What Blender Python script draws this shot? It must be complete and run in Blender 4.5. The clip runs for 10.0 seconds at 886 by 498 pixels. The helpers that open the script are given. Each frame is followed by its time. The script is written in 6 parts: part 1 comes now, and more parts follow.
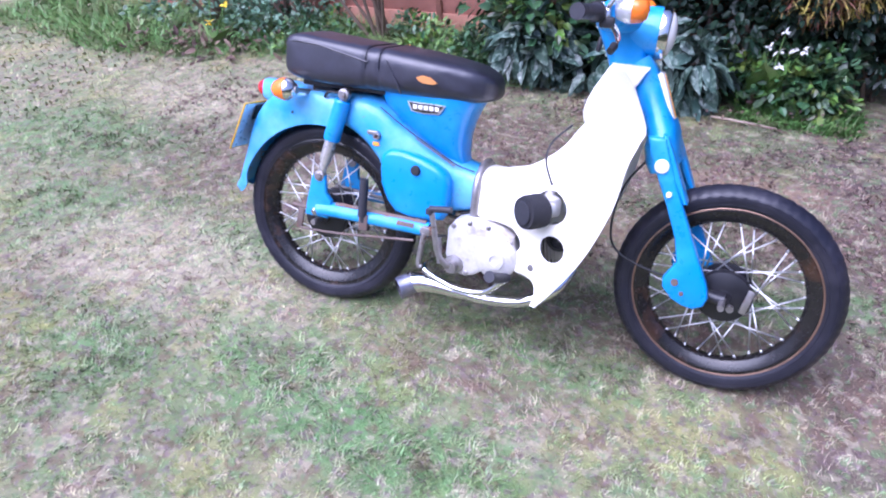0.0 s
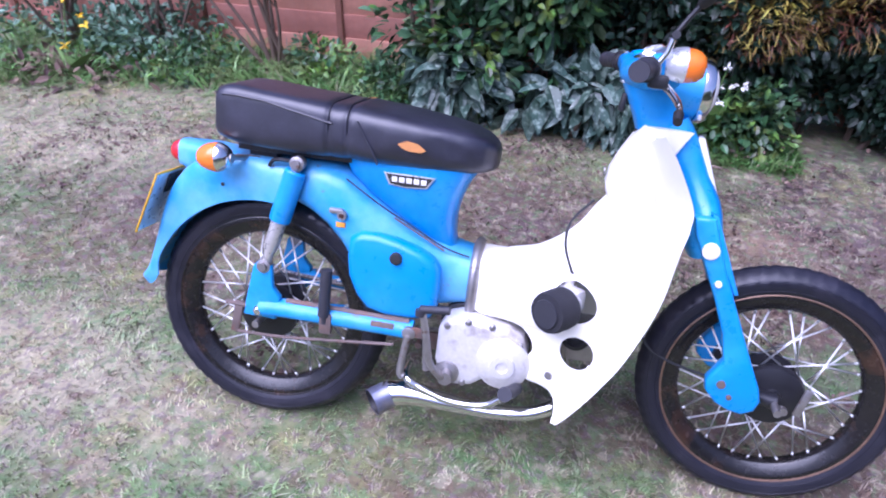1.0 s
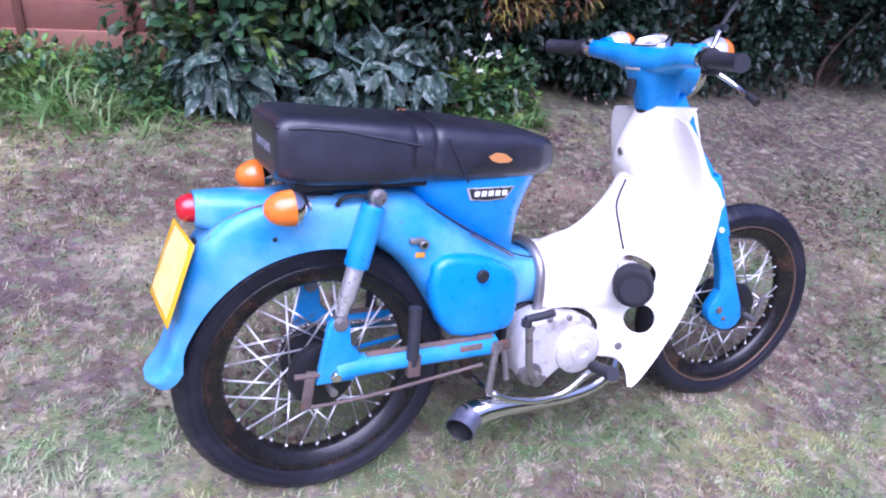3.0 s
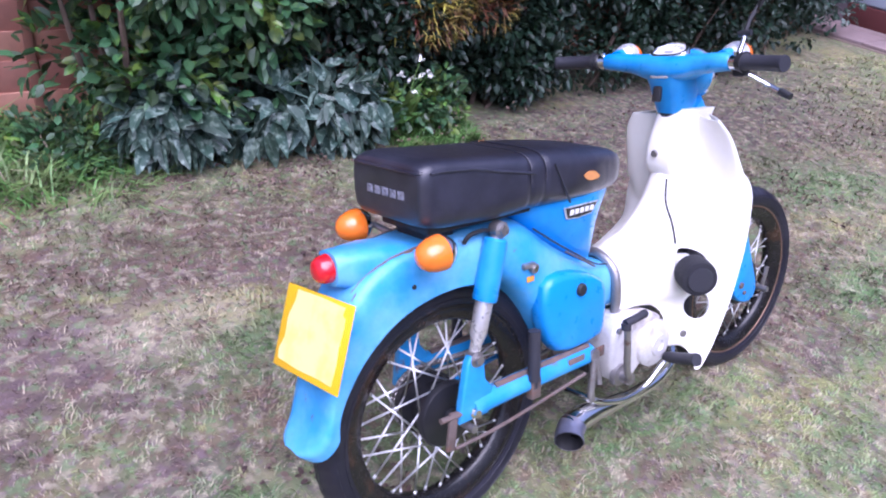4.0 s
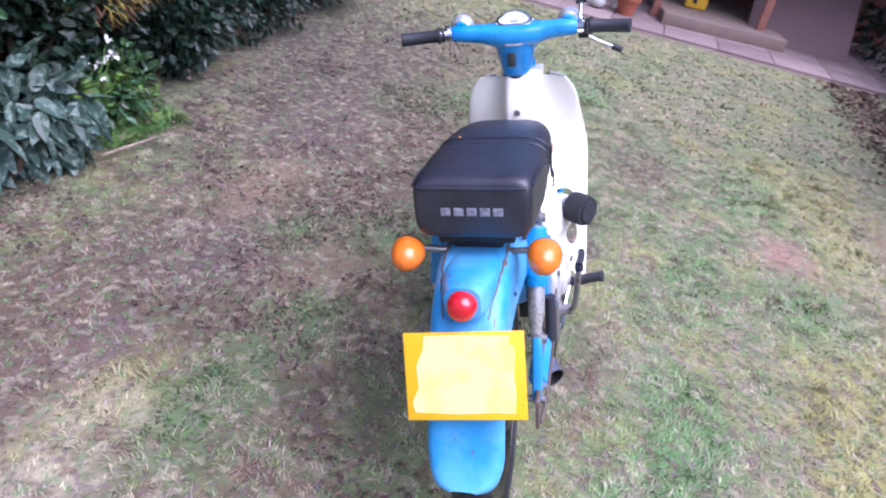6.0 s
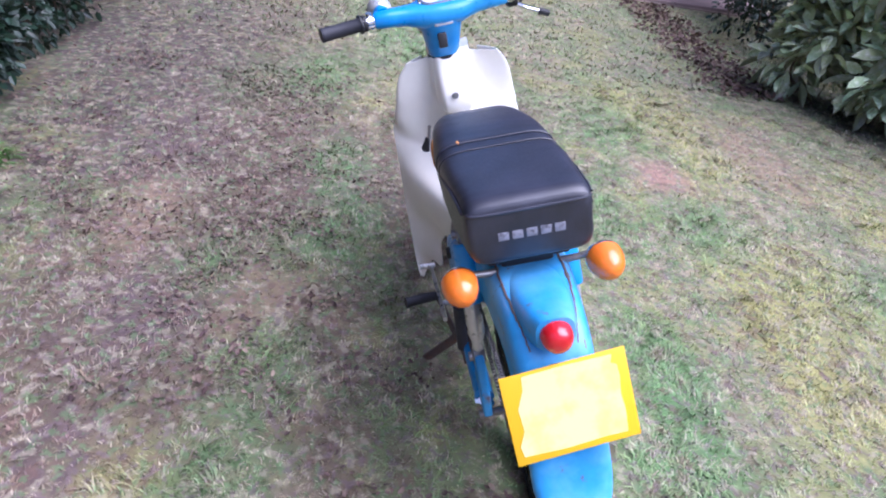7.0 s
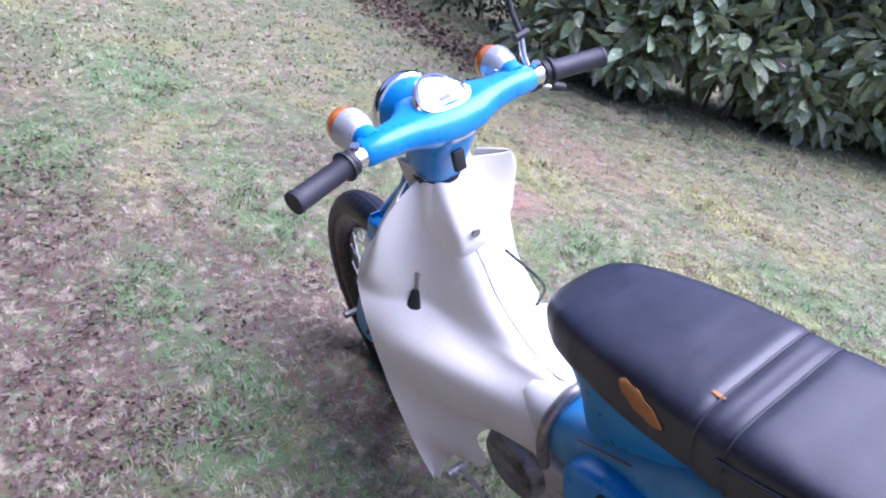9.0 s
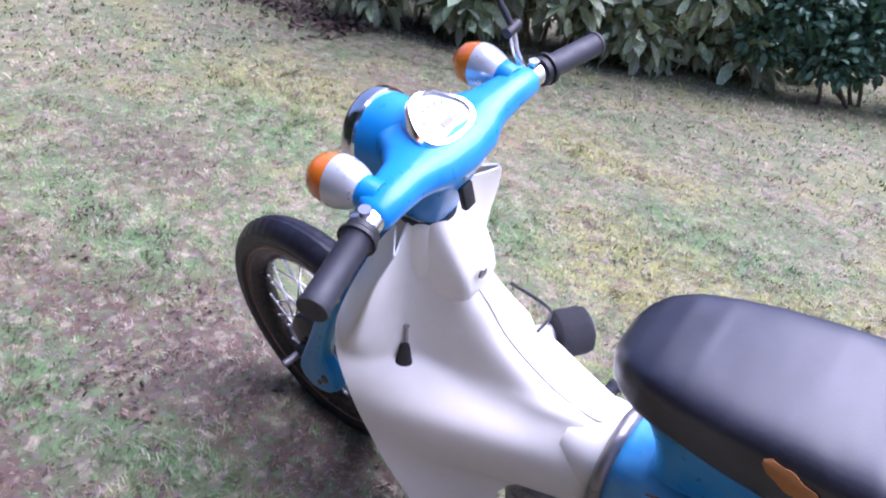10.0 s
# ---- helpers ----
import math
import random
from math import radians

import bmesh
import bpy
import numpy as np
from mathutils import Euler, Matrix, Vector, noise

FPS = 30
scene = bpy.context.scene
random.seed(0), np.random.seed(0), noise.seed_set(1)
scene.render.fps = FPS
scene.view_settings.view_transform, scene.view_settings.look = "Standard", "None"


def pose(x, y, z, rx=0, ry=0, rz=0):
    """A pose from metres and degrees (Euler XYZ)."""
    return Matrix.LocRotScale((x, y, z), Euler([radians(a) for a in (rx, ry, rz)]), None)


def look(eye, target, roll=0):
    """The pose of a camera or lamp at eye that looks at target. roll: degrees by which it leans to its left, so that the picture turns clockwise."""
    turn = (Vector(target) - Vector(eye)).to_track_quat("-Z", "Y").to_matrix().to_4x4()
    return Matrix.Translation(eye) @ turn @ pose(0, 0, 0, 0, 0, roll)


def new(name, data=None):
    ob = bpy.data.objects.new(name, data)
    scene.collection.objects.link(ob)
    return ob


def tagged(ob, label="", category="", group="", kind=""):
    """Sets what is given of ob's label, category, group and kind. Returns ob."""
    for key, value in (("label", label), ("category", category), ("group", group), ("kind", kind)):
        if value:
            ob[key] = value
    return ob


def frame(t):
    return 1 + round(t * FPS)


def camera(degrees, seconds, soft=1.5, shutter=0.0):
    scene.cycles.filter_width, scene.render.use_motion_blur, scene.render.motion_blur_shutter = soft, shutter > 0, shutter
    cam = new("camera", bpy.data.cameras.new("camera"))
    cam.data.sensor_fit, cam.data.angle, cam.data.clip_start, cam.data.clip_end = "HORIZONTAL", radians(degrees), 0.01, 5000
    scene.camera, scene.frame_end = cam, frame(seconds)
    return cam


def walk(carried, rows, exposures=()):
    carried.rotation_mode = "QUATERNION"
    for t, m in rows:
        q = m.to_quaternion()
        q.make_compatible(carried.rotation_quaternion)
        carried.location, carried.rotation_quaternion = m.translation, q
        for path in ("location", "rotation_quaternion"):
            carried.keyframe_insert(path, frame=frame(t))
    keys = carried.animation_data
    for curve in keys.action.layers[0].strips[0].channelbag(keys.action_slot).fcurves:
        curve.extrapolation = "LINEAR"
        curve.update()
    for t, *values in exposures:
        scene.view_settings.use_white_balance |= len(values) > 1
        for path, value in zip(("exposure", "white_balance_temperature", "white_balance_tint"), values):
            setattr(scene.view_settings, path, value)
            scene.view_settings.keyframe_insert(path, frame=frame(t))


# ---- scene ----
cam = camera(64.3, 10.0, soft=2.0, shutter=0.2)

PATH = [
    (0, (0.386, 0.584, 1.436), (-0.409, 2.027, 0.302), -4.5),
    (0.5, (0.176, 0.748, 1.376), (-0.478, 2.286, 0.277), -1.7),
    (1, (-0.082, 0.901, 1.39), (-0.527, 2.496, 0.268), 0.3),
    (1.5, (-0.384, 0.816, 1.401), (-0.465, 2.465, 0.273), 2.8),
    (2, (-0.651, 0.834, 1.394), (-0.498, 2.472, 0.256), 4.0),
    (2.5, (-0.88, 0.995, 1.378), (-0.488, 2.561, 0.198), 5.7),
    (2.7, (-0.973, 1.025, 1.376), (-0.463, 2.574, 0.218), 7.7),
    (3.8, (-1.535, 1.2, 1.303), (-0.52, 2.57, 0.257), 9.5),
    (4, (-1.603, 1.283, 1.329), (-0.547, 2.632, 0.297), 8.3),
    (4.5, (-1.832, 1.424, 1.327), (-0.506, 2.54, 0.329), 11.5),
    (5, (-2.072, 1.589, 1.334), (-0.551, 2.404, 0.323), 14.2),
    (5.5, (-2.111, 1.868, 1.316), (-0.498, 2.504, 0.319), 10.6),
    (6, (-2.127, 2.101, 1.306), (-0.422, 2.42, 0.312), 13.0),
    (6.2, (-2.158, 2.222, 1.306), (-0.434, 2.365, 0.303), 13.6),
    (7.3, (-1.888, 2.643, 1.284), (-0.284, 2.346, 0.309), 10.0),
    (7.5, (-1.808, 2.709, 1.275), (-0.216, 2.324, 0.312), 11.3),
    (8, (-1.603, 2.916, 1.255), (-0.084, 2.252, 0.327), 10.9),
    (8.5, (-1.338, 3.043, 1.229), (0.090, 2.205, 0.296), 10.1),
    (9, (-1.010, 3.068, 1.246), (0.335, 2.097, 0.320), 10.2),
    (9.5, (-0.756, 3.158, 1.218), (0.327, 1.970, 0.205), 12.3),
    (10, (-0.604, 3.112, 1.230), (0.375, 1.818, 0.242), 10.0),
]
EXPOSURES = [(0.0, 0.98, 5050, 33), (1.0, 0.77, 5000, 36), (2.5, 0.70, 5000, 40), (4.5, 0.76, 5250, 33), (6.0, 0.78, 5250, 30), (7.5, 0.92, 5150, 27), (9.0, 1.09, 5120, 32), (10.0, 1.06, 5200, 33)]
walk(cam, [(t, look(eye, target, roll)) for t, eye, target, roll in PATH], EXPOSURES)

# ---- light ----
world = bpy.data.worlds.new("sky")
scene.world = world
world.use_nodes = True
wn = world.node_tree
sky = wn.nodes.new("ShaderNodeTexSky")
sky.sky_type, sky.sun_disc = "NISHITA", False
sky.sun_elevation, sky.sun_rotation = radians(63), radians(208)
sky.air_density, sky.dust_density, sky.ozone_density = 1.0, 5.0, 0.6
wn.links.new(sky.outputs[0], wn.nodes["Background"].inputs[0])
wn.nodes["Background"].inputs[1].default_value = 0.10
sun_data = bpy.data.lights.new("sun", "SUN")
sun_data.energy, sun_data.angle, sun_data.color = 2.85, radians(66), (1.0, 0.97, 0.94)
sun_ob = new("sun", sun_data)
sun_ob.matrix_world = look((-2.3, -2.8, 9.5), (0, 1.5, 0))


# ---- materials ----
def mat(name, color, rough=0.5, metal=0.0, vary=0.12, scale=6.0, fine=60.0, bump=0.0, second=None, patch=(0.55, 0.7), patch_scale=3.0, per_object=0.0, per_island=0.0, coat=0.0, subsurface=0.0, transmission=0.0, wear=None, bump_scale=None, coat_rough=0.06, spec=0.5):
    """A surface with variation at two scales, optional patches of a second colour, fine relief and wear."""
    m = bpy.data.materials.new(name)
    m.use_nodes = True
    nt = m.node_tree
    b = nt.nodes["Principled BSDF"]
    N, K = nt.nodes.new, nt.links.new
    coord = N("ShaderNodeTexCoord")
    def tex(s, detail=4, rough_=0.6):
        t = N("ShaderNodeTexNoise")
        t.inputs["Scale"].default_value, t.inputs["Detail"].default_value, t.inputs["Roughness"].default_value = s, detail, rough_
        K(coord.outputs["Object"], t.inputs["Vector"])
        return t
    big, small = tex(scale), tex(fine, 3)
    mix = N("ShaderNodeMath")
    mix.operation = "ADD"
    K(big.outputs["Fac"], mix.inputs[0])
    K(small.outputs["Fac"], mix.inputs[1])
    value = N("ShaderNodeMapRange")
    value.inputs["From Min"].default_value, value.inputs["From Max"].default_value = 0.6, 1.4
    value.inputs["To Min"].default_value, value.inputs["To Max"].default_value = 1 - vary, 1 + vary
    K(mix.outputs[0], value.inputs["Value"])
    rgb = N("ShaderNodeRGB")
    rgb.outputs[0].default_value = (*color, 1)
    out = rgb.outputs[0]
    def blend(fac, c):
        nonlocal out
        x = N("ShaderNodeMix")
        x.data_type = "RGBA"
        K(fac, x.inputs["Factor"])
        K(out, x.inputs["A"])
        x.inputs["B"].default_value = (*c, 1)
        out = x.outputs["Result"]
    if second:
        p = tex(patch_scale, 5)
        r = N("ShaderNodeMapRange")
        r.inputs["From Min"].default_value, r.inputs["From Max"].default_value = patch
        K(p.outputs["Fac"], r.inputs["Value"])
        blend(r.outputs[0], second)
    if wear:
        c, lo, hi, s = wear
        p = tex(s, 6, 0.7)
        r = N("ShaderNodeMapRange")
        r.inputs["From Min"].default_value, r.inputs["From Max"].default_value = lo, hi
        K(p.outputs["Fac"], r.inputs["Value"])
        blend(r.outputs[0], c)
    hsv = N("ShaderNodeHueSaturation")
    K(out, hsv.inputs["Color"])
    last = value.outputs[0]
    for amount, kind in ((per_object, "o"), (per_island, "i")):
        if amount:
            src = N("ShaderNodeObjectInfo").outputs["Random"] if kind == "o" else N("ShaderNodeNewGeometry").outputs["Random Per Island"]
            r = N("ShaderNodeMapRange")
            r.inputs["To Min"].default_value, r.inputs["To Max"].default_value = 1 - amount, 1 + amount
            K(src, r.inputs["Value"])
            mul = N("ShaderNodeMath")
            mul.operation = "MULTIPLY"
            K(last, mul.inputs[0])
            K(r.outputs[0], mul.inputs[1])
            last = mul.outputs[0]
            hue = N("ShaderNodeMapRange")
            hue.inputs["To Min"].default_value, hue.inputs["To Max"].default_value = 0.5 - 0.06 * amount, 0.5 + 0.06 * amount
            K(src, hue.inputs["Value"])
            K(hue.outputs[0], hsv.inputs["Hue"])
    K(last, hsv.inputs["Value"])
    K(hsv.outputs[0], b.inputs["Base Color"])
    rr = N("ShaderNodeMapRange")
    rr.inputs["From Min"].default_value, rr.inputs["From Max"].default_value = 0.3, 0.7
    rr.inputs["To Min"].default_value, rr.inputs["To Max"].default_value = max(0.02, rough * 0.8), min(1, rough * 1.2)
    K(small.outputs["Fac"], rr.inputs["Value"])
    K(rr.outputs[0], b.inputs["Roughness"])
    b.inputs["Metallic"].default_value = metal
    b.inputs["Coat Weight"].default_value, b.inputs["Coat Roughness"].default_value = coat, coat_rough
    b.inputs["Specular IOR Level"].default_value = spec
    b.inputs["Transmission Weight"].default_value = transmission
    if subsurface:
        b.inputs["Subsurface Weight"].default_value = subsurface
        b.inputs["Subsurface Radius"].default_value = (0.01, 0.01, 0.005)
    if bump:
        bn = N("ShaderNodeBump")
        bn.inputs["Strength"].default_value, bn.inputs["Distance"].default_value = bump, 0.002
        bt = tex(bump_scale or fine, 4)
        K(bt.outputs["Fac"], bn.inputs["Height"])
        K(bn.outputs[0], b.inputs["Normal"])
    return m


RUST = (0.16, 0.075, 0.04)
m_faded = mat("faded_blue_paint", (0.045, 0.33, 0.70), 0.36, vary=0.14, scale=4, fine=50, coat=0.2, coat_rough=0.15, second=(0.15, 0.43, 0.71), patch=(0.40, 0.64), patch_scale=8, wear=(RUST, 0.62, 0.70, 20), bump=0.06)
m_blue = mat("blue_paint", (0.02, 0.27, 0.70), 0.32, vary=0.10, scale=5, fine=40, coat=0.25, second=(0.055, 0.36, 0.74), patch=(0.45, 0.7), patch_scale=6, wear=(RUST, 0.70, 0.78, 14), bump=0.05)
m_blue_worn = mat("worn_blue_paint", (0.03, 0.29, 0.66), 0.4, vary=0.14, scale=8, fine=60, coat=0.15, second=(0.08, 0.36, 0.66), patch=(0.45, 0.65), patch_scale=7, wear=(RUST, 0.60, 0.70, 16), bump=0.12)
m_white = mat("cream_plastic", (0.90, 0.87, 0.78), 0.38, vary=0.03, scale=3, fine=30, second=(0.84, 0.80, 0.71), patch=(0.45, 0.75), patch_scale=5, bump=0.04, wear=((0.35, 0.32, 0.28), 0.74, 0.80, 40))
m_seat = mat("black_vinyl", (0.013, 0.013, 0.022), 0.42, vary=0.35, scale=5, fine=200, second=(0.032, 0.032, 0.050), patch=(0.43, 0.70), patch_scale=9, bump=0.10, bump_scale=350, coat=0.5, coat_rough=0.40, spec=0.6)
m_tyre = mat("tyre_rubber", (0.012, 0.012, 0.020), 0.42, vary=0.25, scale=9, fine=90, second=(0.032, 0.030, 0.042), patch=(0.52, 0.75), patch_scale=8, bump=0.2)
m_rim = mat("black_rim_paint", (0.012, 0.011, 0.011), 0.25, vary=0.2, second=(0.06, 0.03, 0.018), patch=(0.55, 0.72), patch_scale=8, wear=(RUST, 0.68, 0.76, 25))
m_rim_bronze = mat("bronze_rim_lip", (0.24, 0.15, 0.10), 0.35, metal=0.6, vary=0.2)
m_spoke = mat("bright_spoke_steel", (0.85, 0.85, 0.84), 0.35, metal=0.25, vary=0.08)
m_hub = mat("black_hub", (0.015, 0.015, 0.018), 0.35, vary=0.2, wear=((0.15, 0.14, 0.13), 0.68, 0.75, 40))
m_chrome = mat("chrome", (0.78, 0.78, 0.78), 0.14, metal=1.0, vary=0.05, wear=((0.30, 0.24, 0.18), 0.70, 0.78, 50))
m_steel = mat("dull_steel", (0.36, 0.34, 0.33), 0.42, metal=0.8, vary=0.2, wear=(RUST, 0.58, 0.70, 35), bump=0.1)
m_rust = mat("rusty_steel", (0.17, 0.13, 0.115), 0.7, metal=0.3, vary=0.35, second=(0.20, 0.11, 0.08), patch=(0.5, 0.68), patch_scale=25, bump=0.4)
m_tailpipe = mat("blued_steel", (0.17, 0.18, 0.25), 0.38, metal=0.6, vary=0.25, second=(0.26, 0.24, 0.25), patch=(0.4, 0.7), patch_scale=20)
m_alloy = mat("dusty_cast_alloy", (0.68, 0.66, 0.64), 0.5, metal=0.35, vary=0.15, scale=12, fine=120, second=(0.33, 0.27, 0.24), patch=(0.54, 0.72), patch_scale=14, bump=0.25)
m_alloy_dark = mat("oily_cast_alloy", (0.40, 0.39, 0.38), 0.5, metal=0.5, vary=0.2, scale=12, fine=120, second=(0.10, 0.09, 0.085), patch=(0.46, 0.66), patch_scale=16, bump=0.25)
m_black = mat("black_plastic", (0.02, 0.02, 0.022), 0.5, vary=0.15)
m_rubber = mat("grip_rubber", (0.03, 0.03, 0.038), 0.55, vary=0.15, bump=0.2)
m_foam = mat("black_filter_foam", (0.022, 0.022, 0.027), 0.9, vary=0.3, fine=300, bump=0.9, bump_scale=500)
m_amber = mat("amber_lens", (0.90, 0.22, 0.015), 0.14, vary=0.06, coat=0.6, subsurface=0.25, bump=0.15, bump_scale=180)
m_red = mat("red_lens", (0.62, 0.012, 0.02), 0.12, vary=0.06, coat=0.7, subsurface=0.2, bump=0.1, bump_scale=160)
m_clear = mat("clear_lens", (0.92, 0.90, 0.84), 0.12, vary=0.03, coat=0.6)
# pale tone paints the sky reflected in the glass over a dark dial
m_dial = mat("dial_face_glare", (0.72, 0.72, 0.70), 0.3, vary=0.05, coat=0.6)
m_ink = mat("dark_ink", (0.03, 0.03, 0.03), 0.5)
m_plate = mat("yellow_reflective_plate", (0.88, 0.50, 0.0), 0.42, vary=0.03)
m_plate_pale = mat("faded_pale_yellow_panel", (0.92, 0.76, 0.30), 0.45, vary=0.03, second=(0.93, 0.72, 0.20), patch=(0.45, 0.6), patch_scale=14)
m_badge = mat("silver_badge", (0.70, 0.71, 0.72), 0.3, metal=0.5, vary=0.05)
m_tear = mat("torn_tan_padding", (0.55, 0.24, 0.07), 0.9, vary=0.2, bump=0.4)
m_orange_sticker = mat("orange_sticker", (0.80, 0.34, 0.03), 0.5, vary=0.1)
m_letter = mat("faded_silver_print", (0.26, 0.26, 0.30), 0.5, vary=0.3, scale=40, second=(0.10, 0.10, 0.12), patch=(0.5, 0.64), patch_scale=90)
m_tube = mat("bright_steel_tube", (0.62, 0.60, 0.58), 0.30, metal=0.6, vary=0.12, scale=20, wear=(RUST, 0.64, 0.74, 40))
m_ink_pale = mat("greyed_ink", (0.22, 0.22, 0.23), 0.4)


# ---- mesh helpers ----
def link_mesh(name, bm, material, smooth=True):
    me = bpy.data.meshes.new(name)
    bmesh.ops.recalc_face_normals(bm, faces=bm.faces)
    for f in bm.faces:
        f.smooth = smooth
    bm.to_mesh(me)
    bm.free()
    for m in material if isinstance(material, (list, tuple)) else (material,):
        me.materials.append(m)
    return me


def part(name, bm, material, parent, label="", smooth=True, angle=40):
    ob = new(name, link_mesh(name, bm, material, smooth))
    if smooth:
        sharp_edges(ob.data, angle)
    ob.parent = parent
    if label:
        tagged(ob, label)
    return ob


def sharp_edges(me, angle):
    bm = bmesh.new()
    bm.from_mesh(me)
    limit = radians(angle)
    for e in bm.edges:
        e.smooth = not (len(e.link_faces) == 2 and e.calc_face_angle(0) > limit)
    bm.to_mesh(me)
    bm.free()


def put(bm, m):
    bmesh.ops.transform(bm, matrix=m, verts=bm.verts)
    return bm


def join(*bms):
    out = bms[0]
    for b in bms[1:]:
        me = bpy.data.meshes.new("join")
        b.to_mesh(me)
        out.from_mesh(me)
        b.free()
        bpy.data.meshes.remove(me)
    return out


def rings(sections, closed=True, caps=True, loop=False):
    """A skin over rings of points with equal counts."""
    bm = bmesh.new()
    vs = [[bm.verts.new(p) for p in ring] for ring in sections]
    n = len(vs[0])
    pairs = list(zip(vs, vs[1:])) + ([(vs[-1], vs[0])] if loop else [])
    for a, b in pairs:
        for i in range(n if closed else n - 1):
            j = (i + 1) % n
            bm.faces.new((a[i], a[j], b[j], b[i]))
    if caps and closed and not loop:
        bm.faces.new(vs[0])
        bm.faces.new(vs[-1])
    return bm


def curve_points(pts, n):
    """n points on a smooth curve through pts."""
    pts = [Vector(p) for p in pts]
    out = []
    for k in range(n):
        s = k / (n - 1) * (len(pts) - 1)
        i = min(int(s), len(pts) - 2)
        u = s - i
        p0, p1, p2, p3 = pts[max(i - 1, 0)], pts[i], pts[i + 1], pts[min(i + 2, len(pts) - 1)]
        out.append(0.5 * (2 * p1 + (p2 - p0) * u + (2 * p0 - 5 * p1 + 4 * p2 - p3) * u * u + (3 * p1 - p0 - 3 * p2 + p3) * u ** 3))
    return out


def tube(pts, radius, seg=12, n=0, caps=True, flat=1.0):
    """A round bar along pts; radius is a number or one for each point."""
    pts = curve_points(pts, n) if n else [Vector(p) for p in pts]
    rad = radius if isinstance(radius, (list, tuple)) else [radius] * len(pts)
    if len(rad) != len(pts):
        rad = [rad[min(int(k / (len(pts) - 1) * (len(rad) - 1)), len(rad) - 2)] * (1 - (k / (len(pts) - 1) * (len(rad) - 1)) % 1 if k < len(pts) - 1 else 0) + rad[min(int(k / (len(pts) - 1) * (len(rad) - 1)), len(rad) - 2) + 1] * ((k / (len(pts) - 1) * (len(rad) - 1)) % 1 if k < len(pts) - 1 else 1) for k in range(len(pts))]
    side = None
    secs = []
    for i, p in enumerate(pts):
        d = (pts[min(i + 1, len(pts) - 1)] - pts[max(i - 1, 0)]).normalized()
        if side is None:
            side = d.orthogonal().normalized()
        side = (side - d * side.dot(d)).normalized()
        up = d.cross(side)
        secs.append([p + (side * math.cos(a) + up * math.sin(a) * flat) * rad[i] for a in (2 * math.pi * k / seg for k in range(seg))])
    return rings(secs, caps=caps)


def lathe(profile, seg=32, m=Matrix(), caps=True, loop=False):
    """profile: (radius, height) pairs, turned round z and then placed by m."""
    secs = [[m @ Vector((r * math.cos(a), r * math.sin(a), h)) for a in (2 * math.pi * k / seg for k in range(seg))] for r, h in profile]
    return rings(secs, caps=caps, loop=loop)


def rbox(size, bevel=0.004, m=Matrix(), seg=2):
    bm = bmesh.new()
    bmesh.ops.create_cube(bm, size=1)
    bmesh.ops.scale(bm, vec=size, verts=bm.verts)
    if bevel:
        bmesh.ops.bevel(bm, geom=list(bm.edges), offset=bevel, segments=seg, profile=0.5, affect="EDGES")
    return put(bm, m)


def slab(outline, thick, m=Matrix(), bevel=0.0):
    """A plate: the outline in x, y, thick along z from 0, placed by m."""
    bm = bmesh.new()
    f = bm.faces.new([bm.verts.new((x, y, 0)) for x, y in outline])
    g = bmesh.ops.extrude_face_region(bm, geom=[f])
    bmesh.ops.translate(bm, vec=(0, 0, thick), verts=[v for v in g["geom"] if isinstance(v, bmesh.types.BMVert)])
    if bevel:
        bmesh.ops.recalc_face_normals(bm, faces=bm.faces)
        edges = [e for e in bm.edges if len(e.link_faces) == 2 and e.calc_face_angle(0) > 0.9 and abs((e.verts[0].co - e.verts[1].co).z) < 1e-6]
        bmesh.ops.bevel(bm, geom=edges, offset=bevel, segments=3, profile=0.5, affect="EDGES")
    return put(bm, m)


def sheet(rows, thick):
    """A curved sheet with thickness, from a grid of points."""
    h, w = len(rows), len(rows[0])
    rows = [[Vector(p) for p in r] for r in rows]
    def nrm(i, j):
        a = rows[min(i + 1, h - 1)][j] - rows[max(i - 1, 0)][j]
        b = rows[i][min(j + 1, w - 1)] - rows[i][max(j - 1, 0)]
        n = a.cross(b)
        return n.normalized() if n.length > 1e-9 else Vector((0, 0, 1))
    bm = bmesh.new()
    A = [[bm.verts.new(rows[i][j]) for j in range(w)] for i in range(h)]
    B = [[bm.verts.new(rows[i][j] - nrm(i, j) * thick) for j in range(w)] for i in range(h)]
    for i in range(h - 1):
        for j in range(w - 1):
            bm.faces.new((A[i][j], A[i][j + 1], A[i + 1][j + 1], A[i + 1][j]))
            bm.faces.new((B[i][j], B[i + 1][j], B[i + 1][j + 1], B[i][j + 1]))
    for i in range(h - 1):
        for j in (0, w - 1):
            bm.faces.new((A[i][j], A[i + 1][j], B[i + 1][j], B[i][j]))
    for j in range(w - 1):
        for i in (0, h - 1):
            bm.faces.new((A[i][j], A[i][j + 1], B[i][j + 1], B[i][j]))
    return bm


def along(a, b):
    """The pose whose z runs from a to b."""
    a, b = Vector(a), Vector(b)
    return Matrix.Translation(a) @ (b - a).to_track_quat("Z", "Y").to_matrix().to_4x4()


def cut(bm, *cutters):
    """bm with the cutters taken out of it."""
    a = new("cut_base", link_mesh("cut_base", bm, ()))
    for c in cutters:
        o = new("cutter", link_mesh("cutter", c, ()))
        md = a.modifiers.new("cut", "BOOLEAN")
        md.operation, md.solver, md.object = "DIFFERENCE", "EXACT", o
        me = bpy.data.meshes.new_from_object(a.evaluated_get(bpy.context.evaluated_depsgraph_get()))
        a.modifiers.clear()
        a.data = me
        bpy.data.objects.remove(o)
    out = bmesh.new()
    out.from_mesh(a.data)
    bpy.data.objects.remove(a)
    return out


